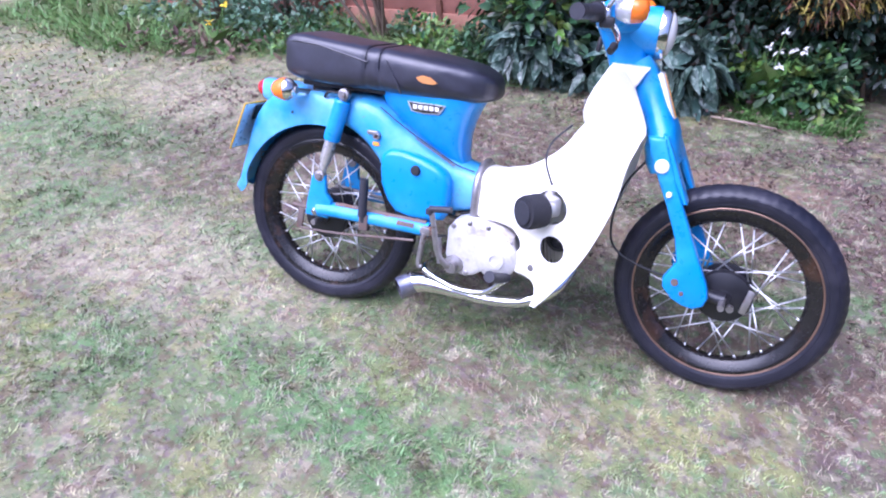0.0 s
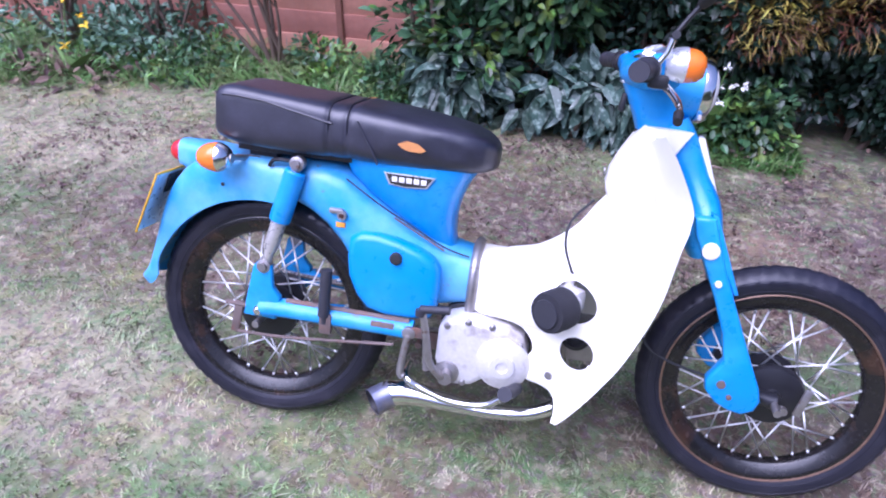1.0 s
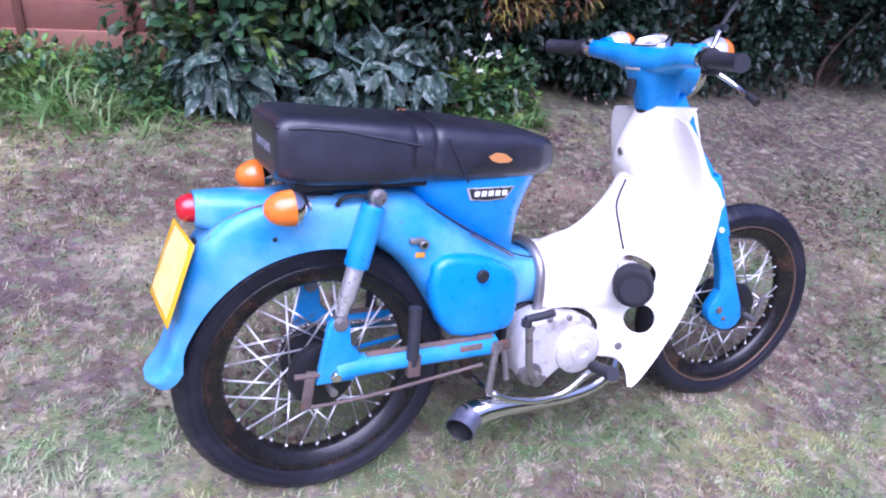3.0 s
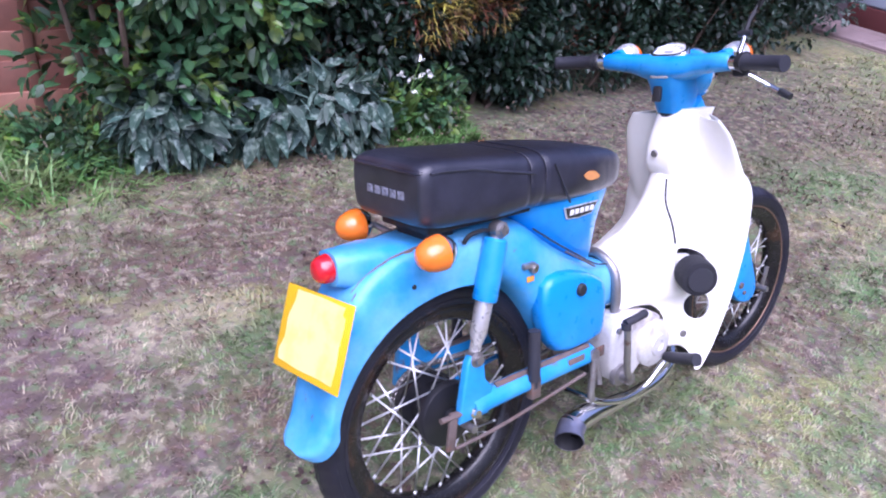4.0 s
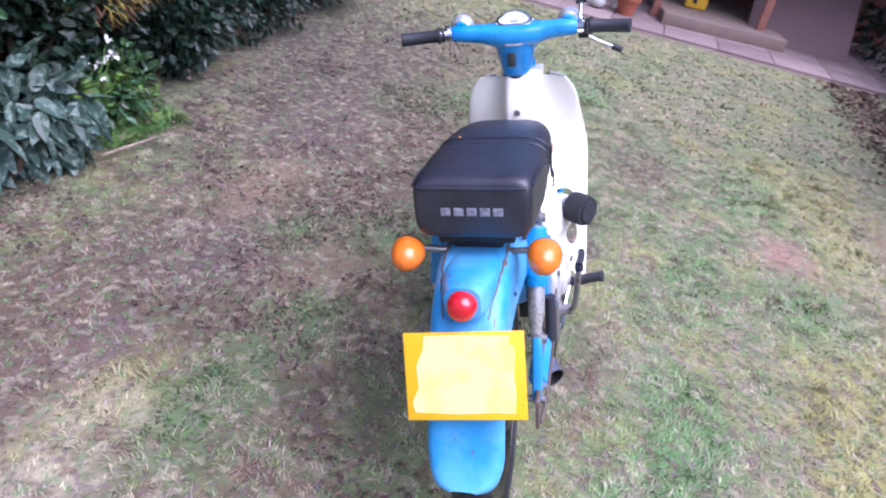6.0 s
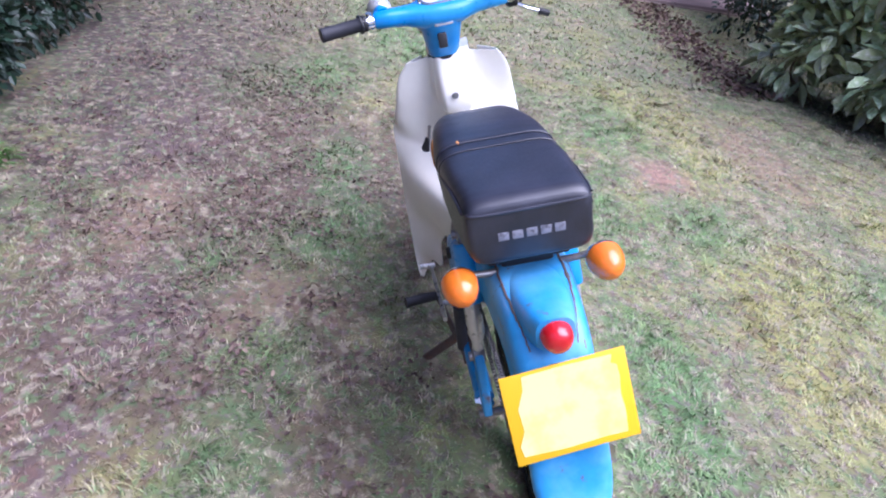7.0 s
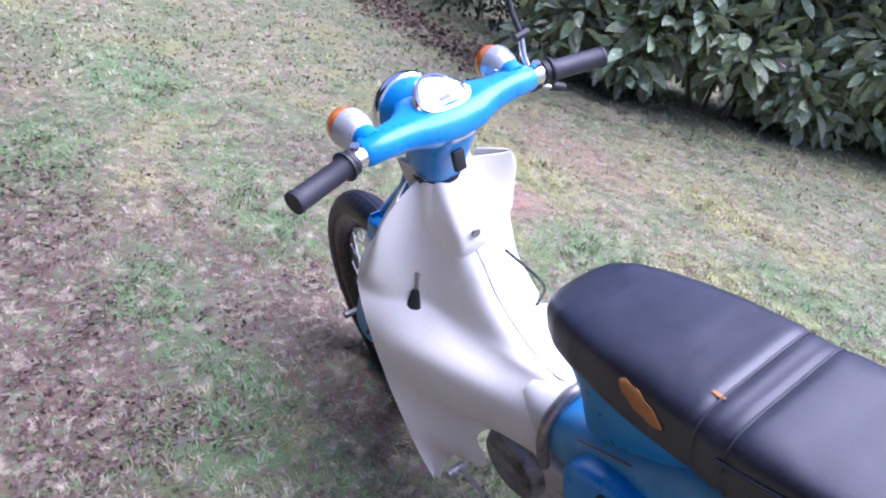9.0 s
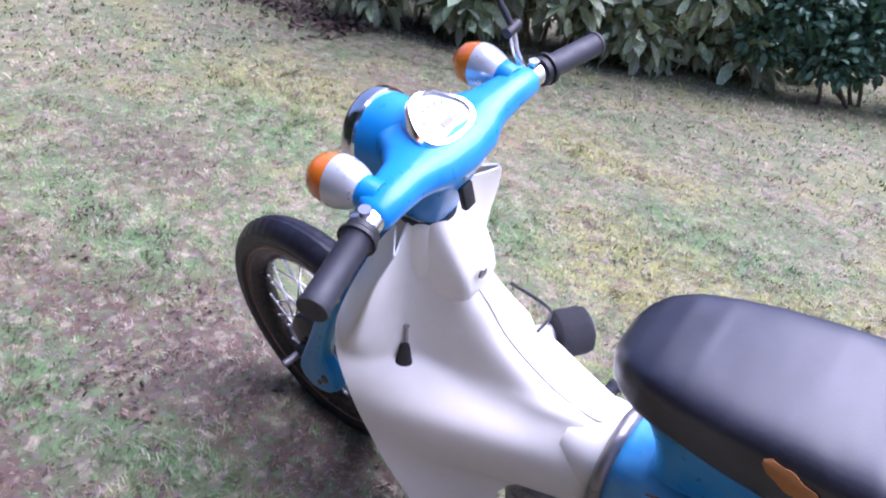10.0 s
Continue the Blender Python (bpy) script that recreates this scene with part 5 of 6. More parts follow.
ground = tagged(new("ground", ground_me), "patchy lawn soil under thin worn grass, shrub shade painted in", "ground", kind="structure")

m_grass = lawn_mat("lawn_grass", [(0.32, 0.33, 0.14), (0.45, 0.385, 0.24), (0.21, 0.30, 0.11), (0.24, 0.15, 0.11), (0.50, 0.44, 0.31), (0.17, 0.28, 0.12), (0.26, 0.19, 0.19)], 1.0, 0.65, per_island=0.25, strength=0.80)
m_straw = mat("dry_straw", (0.40, 0.33, 0.235), 0.75, vary=0.2, second=(0.25, 0.185, 0.15), patch=(0.45, 0.6), patch_scale=6.0, per_island=0.3)


def clumps(x, y, cell, seed):
    """Smooth random values between 0 and 1 over the lawn, lumps about one cell wide."""
    g = np.random.RandomState(seed).uniform(0, 1, (256, 256))
    u, v = x / cell + 1000, y / cell + 1000
    i, j = np.floor(u).astype(int), np.floor(v).astype(int)
    a, c = u - i, v - j
    a, c = a * a * (3 - 2 * a), c * c * (3 - 2 * c)
    i0, i1, j0, j1 = i % 256, (i + 1) % 256, j % 256, (j + 1) % 256
    return (g[i0, j0] * (1 - a) + g[i1, j0] * a) * (1 - c) + (g[i0, j1] * (1 - a) + g[i1, j1] * a) * c


def blades(name, count, area, length, width, lay, material, label, seed, keep=None):
    """Grass blades as one mesh: each is three bent triangles standing on the ground."""
    r = np.random.RandomState(seed)
    x0, y0, x1, y1 = area
    x, y = r.uniform(x0, x1, count), r.uniform(y0, y1, count)
    if keep is not None:
        ok = keep(x, y, r)
        x, y = x[ok], y[ok]
    c = len(x)
    z = np.array([ground_z(a, b) for a, b in zip(x, y)]) - 0.003
    a = r.uniform(0, 2 * np.pi, c) * 0.5 + 2 * np.pi * clumps(x, y, 0.06, 9)
    ln = r.uniform(length * 0.5, length * 1.2, c) * (0.65 + 0.8 * clumps(x, y, 0.07, 8))
    lean = r.uniform(0.45, 1.0, c) * lay
    w = r.uniform(0.6, 1.3, c) * width
    dx, dy = np.cos(a), np.sin(a)
    px, py = -dy * w / 2, dx * w / 2
    def at(u, half):
        h, o = ln * np.sin(np.pi / 2 * u * 0.9) * np.cos(lean) , ln * u * u * np.sin(lean) * 1.2
        return np.stack([x + dx * o + px * half, y + dy * o + py * half, z + h], 1)
    v = np.stack([at(0, -1), at(0, 1), at(0.55, -0.8), at(0.55, 0.8), at(1.0, 0)], 1).reshape(-1, 3)
    base = np.arange(c)[:, None] * 5
    f = np.concatenate([base + np.array([0, 1, 3]), base + np.array([0, 3, 2]), base + np.array([2, 3, 4])], 1).reshape(-1, 3)
    me = bpy.data.meshes.new(name)
    me.vertices.add(len(v))
    me.vertices.foreach_set("co", v.ravel())
    me.loops.add(f.size)
    me.loops.foreach_set("vertex_index", f.ravel())
    me.polygons.add(len(f))
    me.polygons.foreach_set("loop_start", np.arange(0, f.size, 3))
    me.polygons.foreach_set("loop_total", np.full(len(f), 3))
    me.update()
    me.materials.append(material)
    return tagged(new(name, me), label, "grass", kind="stuff")


def density(x, y, r):
    """Fewer blades on worn and painted-shade patches, all of them on lush ones."""
    keep = 0.15 + 0.55 * clumps(x, y, 0.08, 5) + 0.5 * clumps(x, y, 0.3, 6)
    for px, py, rx, ry, kind in PATCHES:
        inside = np.hypot((x - px) / rx, (y - py) / ry) < 1.0
        keep = np.where(inside, {"lush": 1.0, "yellow": 0.85, "pale": 0.6, "bare": 0.02, "tan": 0.3, "brown": 0.6, "purple": 0.5, "shade": 0.25}[kind], keep)
    return r.uniform(0, 1, len(x)) < keep * (0.55 + 0.9 * clumps(x, y, 0.06, 7))


def tufts(x, y, r):
    """Blades gathered into clumps on the lush patches."""
    keep = np.zeros(len(x), bool)
    for px, py, rx, ry, kind in PATCHES:
        if kind in ("lush", "yellow"):
            keep |= (np.hypot((x - px) / rx, (y - py) / ry) < r.uniform(0.3, 1.1, len(x))) & (clumps(x, y, 0.05, 11) > 0.42)
    return keep


blades("lawn_grass", 420000, (-3.4, -0.6, 3.0, 4.2), 0.019, 0.0042, 1.35, m_grass, "short worn lawn grass, green and straw coloured", 1, density)
blades("dry_grass", 50000, (-3.4, -0.6, 3.0, 4.2), 0.022, 0.0026, 1.5, m_straw, "dry matted straw lying in the lawn", 2)
blades("grass_tufts", 190000, (-3.0, 0.0, 3.0, 4.0), 0.034, 0.0048, 1.2, m_grass, "thicker grass tufts on the lawn's green patches", 6, tufts)
blades("far_grass", 42000, (2.9, -3.0, 6.0, 4.6), 0.03, 0.010, 1.2, m_grass, "short lawn grass further off", 3, density)
blades("far_grass", 22000, (-8.0, 0.0, -3.3, 5.0), 0.03, 0.011, 1.2, m_grass, "short lawn grass further off", 4)
blades("far_grass", 20000, (-4.0, -3.2, 3.0, -0.5), 0.03, 0.009, 1.2, m_grass, "short lawn grass further off", 5)

# ---- fence ----
m_fence = mat("orange_brown_fence_wood", (0.36, 0.155, 0.105), 0.75, vary=0.18, scale=3, fine=35, second=(0.42, 0.20, 0.145), patch=(0.4, 0.65), patch_scale=4, per_object=0.14, bump=0.4)
m_post = mat("fence_post_wood", (0.25, 0.11, 0.075), 0.8, vary=0.2, bump=0.4)


def fence(name, a, b, height, label):
    """A lap fence from a to b in bays, with overlapping boards, posts and a thin upright batten in each bay."""
    a, b = Vector(a), Vector(b)
    d = (b - a).normalized()
    total = (b - a).length
    bays = max(1, round(total / 1.83))
    yaw = math.degrees(math.atan2(d.y, d.x))
    ob = tagged(new(name), label, "fence", kind="structure")
    bay = total / bays
    board_me = link_mesh("board", rbox((bay - 0.10, 0.012, 0.155), 0.002), m_fence)
    post_me = link_mesh("post", rbox((0.09, 0.09, height + 0.1), 0.006), m_post)
    batten_me = link_mesh("batten", rbox((0.038, 0.02, height - 0.05), 0.003), m_post)
    gravel_me = link_mesh("kick_board", rbox((bay - 0.09, 0.03, 0.16), 0.004), m_fence)
    for k in range(bays + 1):
        p = a + d * bay * k
        o = new("post", post_me)
        o.parent, o.matrix_basis = ob, Matrix.Translation((p.x, p.y, height / 2 - 0.1)) @ pose(0, 0, 0, 0, 0, yaw)
    for k in range(bays):
        p = a + d * bay * (k + 0.5)
        rows = int((height - 0.12) / 0.125)
        for j in range(rows):
            o = new("board", board_me)
            o.parent, o.matrix_basis = ob, Matrix.Translation((p.x, p.y, 0.16 + 0.125 * j)) @ pose(0, 0, 0, 0, 0, yaw) @ pose(0, 0, 0, 5)
        o = new("kick_board", gravel_me)
        o.parent, o.matrix_basis = ob, Matrix.Translation((p.x, p.y, 0.02)) @ pose(0, 0, 0, 0, 0, yaw)
        for u in (-0.25, 0.0, 0.25):
            q = p + d * bay * u - Vector((-d.y, d.x, 0)) * 0.018
            o = new("batten", batten_me)
            o.parent, o.matrix_basis = ob, Matrix.Translation((q.x, q.y, height / 2)) @ pose(0, 0, 0, 0, 0, yaw)
    return ob


fence("fence_north", (-8.2, 4.70, 0), (1.0, 4.70, 0), 1.75, "orange-brown overlapping board fence with upright battens")
fence("fence_east", (1.1, 4.76, 0), (6.6, 5.95, 0), 1.75, "orange-brown board fence behind the hedge")
fence("fence_south", (-6.5, -5.4, 0), (6.2, -4.0, 0), 1.75, "orange-brown board fence behind the shrubs")

# ---- shrubs ----
def leaf_shape(kind):
    """Half outline of a leaf of length 1: (along, half width)."""
    return {"lance": ((0, 0.03), (0.2, 0.13), (0.45, 0.19), (0.75, 0.12), (1, 0)), "oval": ((0, 0.03), (0.3, 0.28), (0.7, 0.24), (1, 0)), "arrow": ((0, 0.05), (0.12, 0.26), (0.35, 0.24), (0.7, 0.12), (1, 0)), "arum": ((0, 0.04), (0.15, 0.20), (0.4, 0.22), (0.75, 0.13), (1, 0)), "laurel": ((0, 0.03), (0.2, 0.15), (0.45, 0.22), (0.75, 0.15), (1, 0)), "needle": ((0, 0.04), (0.5, 0.06), (1, 0))}[kind]


def leaves(name, spots, kind, size, droop, material, parent, label, seed):
    """One mesh of many leaves, each folded along its rib, at the spots (place, outward direction)."""
    r = np.random.RandomState(seed)
    shape = leaf_shape(kind)
    vs, fs = [], []
    for p, out in spots:
        ln = size * r.uniform(0.6, 1.25)
        d = Vector(out) + Vector(r.normal(0, 0.45, 3)) + Vector((0, 0, -droop * r.uniform(0.2, 1.2)))
        d.normalize()
        side = d.cross(Vector((0, 0, 1)) + Vector(r.normal(0, 0.5, 3)))
        side.normalize()
        up = side.cross(d)
        fold, bend = r.uniform(0.1, 0.45), r.uniform(0.0, 0.25)
        b = len(vs)
        for u, w in shape:
            c = Vector(p) + d * ln * u - up * ln * bend * u * u
            if w == 0:
                vs.append(c)
            else:
                vs += [c - side * ln * w + up * ln * w * fold, c, c + side * ln * w + up * ln * w * fold]
        k = len(shape)
        for i in range(k - 2):
            o = b + 3 * i
            fs += [(o, o + 1, o + 4, o + 3), (o + 1, o + 2, o + 5, o + 4)]
        o = b + 3 * (k - 2)
        fs += [(o, o + 1, o + 3), (o + 1, o + 2, o + 3)]
    me = bpy.data.meshes.new(name)
    me.from_pydata(vs, [], fs)
    me.materials.append(material)
    ob = new(name, me)
    ob.parent = parent
    if label:
        tagged(ob, label)
    return ob


def lumps(r, box, count, rad):
    x0, y0, z0, x1, y1, z1 = box
    return [(Vector((r.uniform(x0, x1), r.uniform(y0, y1), r.uniform(z0, z1))), rad * r.uniform(0.6, 1.3)) for _ in range(count)]


def shell_spots(r, blobs, count, inner=0.55):
    """Places on and in a cloud of lumps, thinned to an uneven skin."""
    out = []
    weights = np.array([b[1] ** 2 for b in blobs])
    pick = r.choice(len(blobs), count, p=weights / weights.sum())
    for k in pick:
        c, rad = blobs[k]
        d = Vector(r.normal(0, 1, 3))
        d.normalize()
        p = c + d * rad * (inner + (1 - inner) * r.uniform(0, 1) ** 0.5)
        if p.z > ground_z(p.x, p.y) + 0.005:
            out.append((p, d))
    return out


m_bark = mat("shrub_bark", (0.12, 0.085, 0.06), 0.9, vary=0.3, bump=0.6)
m_hedge = mat("glossy_green_leaf", (0.045, 0.10, 0.038), 0.40, vary=0.2, scale=4, second=(0.15, 0.24, 0.04), patch=(0.54, 0.62), patch_scale=5, per_island=0.55)
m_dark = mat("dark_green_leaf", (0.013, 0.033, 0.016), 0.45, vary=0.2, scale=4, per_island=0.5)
# the pale second tone also paints highlights onto the leaves
m_pale = mat("grey_green_veined_highlit_leaf", (0.045, 0.085, 0.062), 0.38, vary=0.2, fine=80, second=(0.21, 0.28, 0.225), patch=(0.50, 0.62), patch_scale=35, per_island=0.35)
m_gold = mat("golden_conifer_leaf", (0.34, 0.28, 0.045), 0.55, vary=0.25, scale=4, second=(0.10, 0.10, 0.025), patch=(0.44, 0.58), patch_scale=6, wear=((0.15, 0.05, 0.025), 0.50, 0.60, 3.0), per_island=0.4)
m_spotted = mat("spotted_laurel_leaf", (0.40, 0.46, 0.26), 0.24, vary=0.2, fine=60, second=(0.60, 0.62, 0.47), patch=(0.50, 0.66), patch_scale=22, per_island=0.6)
m_bluegreen = mat("blue_green_leaf", (0.09, 0.17, 0.10), 0.42, vary=0.2, per_island=0.45)
m_petal_white = mat("white_petal", (0.80, 0.80, 0.74), 0.6, vary=0.05)
m_petal_yellow = mat("yellow_petal", (0.80, 0.58, 0.02), 0.6, vary=0.08)


GROUPS = {"dark_hedge": "hedge shrubs round the lawn", "spotted_laurel": "laurel shrubs beside the lawn", "ground_ivy": "weeds under the fence"}


def shrub(name, box, blobs, rad, count, kind, size, droop, material, label, seed, stems=7, inner=0.5, tall=0.0, slant=0.0):
    """A shrub: stems from the ground into a crown of single leaves."""
    r = np.random.RandomState(seed)
    ob = new(name)
    cx, cy = (box[0] + box[3]) / 2, (box[1] + box[4]) / 2
    ob.location = (0, 0, 0)
    cloud = [(c + Vector((0, slant * (c.x - cx), 0)), size_) for c, size_ in lumps(r, box, blobs, rad)]
    leaves("crown", shell_spots(r, cloud, count, inner), kind, size, droop, material, ob, "", seed + 1)
    if tall:
        # unseen upper growth added to block the sky, coarser, above head height
        upper = lumps(r, (box[0], box[1], box[5] - 0.1, box[3], box[4] + 0.3, tall), int(blobs * 0.9), rad * 1.35)
        leaves("upper_crown", shell_spots(r, upper, count // 3, inner), kind, size * 2.0, droop, material, ob, "", seed + 2)
    for k in range(stems):
        top = cloud[k % len(cloud)][0]
        foot = Vector((cx + (top.x - cx) * 0.6, cy + (top.y - cy) * 0.6, ground_z(cx, cy) - 0.03))
        mid = foot.lerp(top, 0.5) + Vector(r.normal(0, 0.05, 3))
        part("stem", tube([foot, mid, top], [0.016, 0.011, 0.005], 7, 10), m_bark, ob)
    return tagged(ob, label, "shrub", group=GROUPS.get(name, ""))


# the hedge's height above view is added to shade lawn and motorcycle
shrub("evergreen_shrub", (-1.27, 4.17, 0.22, -0.35, 4.45, 2.3), 66, 0.23, 14500, "oval", 0.072, 0.2, m_hedge, "evergreen shrub with small glossy mid-green leaves", 11, tall=3.4)
shrub("dark_shrub", (-0.45, 4.28, 0.22, 0.6, 4.5, 2.3), 56, 0.24, 15000, "oval", 0.05, 0.2, m_dark, "dense dark evergreen shrub beside the fence", 12, tall=3.4)
shrub("arum_clump", (-1.0, 4.03, 0.0, -0.02, 4.22, 0.26), 44, 0.11, 1100, "arum", 0.135, 1.3, m_pale, "low clump of veined drooping leaves, pale highlights painted in", 13, stems=5, inner=0.3)
shrub("bed_weed", (0.02, 4.15, -0.02, 0.6, 4.34, 0.16), 24, 0.11, 1300, "oval", 0.05, 0.1, m_hedge, "low green weeds beside the veined leaves", 33, stems=3)
shrub("golden_conifer", (0.22, 4.22, 0.46, 1.05, 4.45, 1.6), 26, 0.20, 22000, "needle", 0.06, -0.1, m_gold, "golden conifer with feathery yellow sprays", 14, stems=2)
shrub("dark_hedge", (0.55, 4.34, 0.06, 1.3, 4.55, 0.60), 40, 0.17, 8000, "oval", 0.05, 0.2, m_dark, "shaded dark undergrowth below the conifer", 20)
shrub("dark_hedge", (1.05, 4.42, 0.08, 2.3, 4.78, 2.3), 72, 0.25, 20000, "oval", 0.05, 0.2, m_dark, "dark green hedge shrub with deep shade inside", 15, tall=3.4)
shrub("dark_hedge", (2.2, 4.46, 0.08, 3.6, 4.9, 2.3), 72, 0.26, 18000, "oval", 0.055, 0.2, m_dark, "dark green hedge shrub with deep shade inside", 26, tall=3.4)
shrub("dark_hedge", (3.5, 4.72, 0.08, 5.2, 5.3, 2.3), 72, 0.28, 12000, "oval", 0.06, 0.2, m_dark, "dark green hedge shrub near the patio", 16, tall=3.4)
shrub("pale_shrub", (4.9, 5.1, 0.12, 6.3, 5.6, 1.2), 40, 0.26, 5000, "oval", 0.07, 0.2, m_pale, "grey-green leafy shrub beside the patio", 28)
shrub("spotted_laurel", (2.42, -1.45, 0.14, 3.22, -0.58, 1.7), 64, 0.24, 6500, "laurel", 0.18, 0.12, m_spotted, "spotted laurel with long yellow-flecked leaves", 17, stems=9, slant=0.76)
shrub("spotted_laurel", (1.68, -1.95, 0.14, 2.5, -1.12, 1.7), 60, 0.24, 6000, "laurel", 0.18, 0.12, m_spotted, "spotted laurel with long yellow-flecked leaves", 27, stems=7, slant=0.76)
shrub("spotted_laurel", (0.98, -2.5, 0.14, 1.74, -1.70, 1.7), 56, 0.24, 5500, "laurel", 0.17, 0.12, m_spotted, "spotted laurel with long yellow-flecked leaves", 29, stems=7, slant=0.76)
shrub("low_shrub", (-0.8, -2.9, 0.14, 1.0, -2.44, 0.72), 56, 0.18, 9500, "oval", 0.07, 0.1, m_bluegreen, "low blue-green shrub with small leaves", 18, slant=0.76)
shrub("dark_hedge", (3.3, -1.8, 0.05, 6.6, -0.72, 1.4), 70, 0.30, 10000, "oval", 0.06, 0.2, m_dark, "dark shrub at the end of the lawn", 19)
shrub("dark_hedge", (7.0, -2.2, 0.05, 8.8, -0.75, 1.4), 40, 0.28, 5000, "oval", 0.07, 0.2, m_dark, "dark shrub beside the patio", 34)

# wild verge below the fence
m_verge = mat("verge_grass", (0.11, 0.22, 0.05), 0.5, vary=0.2, scale=2, second=(0.20, 0.26, 0.09), patch=(0.5, 0.65), patch_scale=3, per_island=0.4)
def verge(x, y, r):
    return (y > 3.88 + 0.14 * np.sin(x * 2.1) + r.uniform(-0.12, 0.25, len(x))) & (x < -1.22 + r.uniform(-0.25, 0.25, len(x)))
blades("verge_grass", 26000, (-5.5, 3.7, -0.6, 4.62), 0.15, 0.009, 1.75, m_verge, "long arching green grass along the fence", 21, verge)
blades("bed_weeds", 2500, (0.15, 4.0, 0.70, 4.4), 0.07, 0.008, 1.5, m_verge, "low green weeds and grass along the shrub bed", 25)
blades("verge_straw", 1600, (-5.5, 3.65, -0.6, 4.62), 0.17, 0.006, 1.9, m_straw, "dead pale stalks among the long grass", 22, verge)
shrub("ground_ivy", (-2.6, 4.05, 0.0, -1.1, 4.5, 0.08), 30, 0.12, 2600, "oval", 0.04, 0.1, m_hedge, "low leafy weeds under the fence", 23, stems=3)
shrub("ground_ivy", (-4.2, 4.2, 0.0, -2.6, 4.7, 0.15), 26, 0.15, 2600, "oval", 0.045, 0.1, m_bluegreen, "low blue-green weeds under the fence", 24, stems=3)
r = np.random.RandomState(31)
for cx, cy, tall, label in ((-2.0, 4.38, 1.1, "bare twiggy shrub with few leaves"), (-2.75, 4.42, 1.3, "bare thin-stemmed shrub against the fence"), (-3.4, 4.4, 1.2, "bare thin-stemmed shrub against the fence")):
    bush = tagged(new("bare_shrub"), label, "shrub", group="bare shrubs along the fence")
    spots = []
    for k in range(9):
        foot = Vector((cx + r.normal(0, 0.05), cy + r.normal(0, 0.05), -0.05))
        top = Vector((cx + r.normal(0, 0.28), cy + r.normal(0, 0.14), tall * r.uniform(0.6, 1.1)))
        mid = foot.lerp(top, 0.5) + Vector(r.normal(0, 0.05, 3))
        part("stem", tube([foot, mid, top], [0.014, 0.008, 0.003], 6, 10), m_bark, bush)
        for j in range(4):
            a = mid.lerp(top, r.uniform(0, 0.9))
            b = a + Vector((r.normal(0, 0.14), r.normal(0, 0.08), r.uniform(0.02, 0.2)))
            part("twig", tube([a, b], [0.004, 0.0015], 5), m_bark, bush)
            spots += [(b, (0, -0.5, 0.5)), (a.lerp(b, 0.6), (0, -0.5, 0.3))]
    leaves("crown", spots, "oval", 0.05, 0.2, m_hedge, bush, "", 32)
r = np.random.RandomState(41)
litter_spots = [(Vector((r.normal(-3.15, 0.25), r.normal(4.0, 0.13), r.uniform(0.0, 0.06))), (r.normal(), r.normal(), 0.2)) for _ in range(240)]
m_scrap = mat("dead_moss_scrap", (0.12, 0.08, 0.062), 0.9, vary=0.3, second=(0.20, 0.13, 0.11), patch=(0.5, 0.62), patch_scale=4, per_island=0.6)
m_litter = mat("dead_leaf", (0.13, 0.082, 0.062), 0.85, vary=0.2, per_island=0.5)
pile = tagged(new("leaf_pile"), "low pile of dead brown leaves and stalks", "leaf litter", kind="stuff")
leaves("dead_leaves", litter_spots, "lance", 0.08, 0.0, m_litter, pile, "", 42)
litter_spots = [(Vector((r.uniform(2.9, 6.0), 0.0, 0)) + Vector((0, r.normal(-0.15, 0.17), ground_z(4, 0) + r.uniform(0.005, 0.03))), (r.normal(), r.normal(), 0.1)) for _ in range(1500)]
bits = r.uniform((-2.6, 2.15), (2.2, 4.0), (16000, 2))
bits = bits[(clumps(bits[:, 0], bits[:, 1], 0.16, 17) * clumps(bits[:, 0], bits[:, 1], 0.5, 18) > 0.36) & (r.uniform(0, 1, 16000) < 0.9)]
scraps = tagged(new("lawn_litter"), "scraps of dead brown leaf and moss lying in the lawn", "leaf litter", kind="stuff")
leaves("dead_scraps", [(Vector((x, y, ground_z(x, y) + r.uniform(0.006, 0.016))), (r.normal(), r.normal(), 0.1)) for x, y in bits], "oval", 0.019, 0.0, m_scrap, scraps, "", 45)
strip = tagged(new("leaf_litter"), "strip of fallen brown leaves below the shrubs", "leaf litter", kind="stuff")
leaves("dead_leaves", litter_spots, "oval", 0.05, 0.0, m_litter, strip, "", 43)
litter_spots = [(Vector((r.uniform(-1.6, 2.4), r.normal(4.0, 0.13), 0)) + Vector((0, 0, -0.05 + r.uniform(0.0, 0.03))), (r.normal(), r.normal(), 0.1)) for _ in range(500)]
strip = tagged(new("leaf_litter"), "dead leaves scattered along the shrub bed", "leaf litter", kind="stuff")
leaves("dead_leaves", litter_spots, "oval", 0.022, 0.0, m_litter, strip, "", 44)
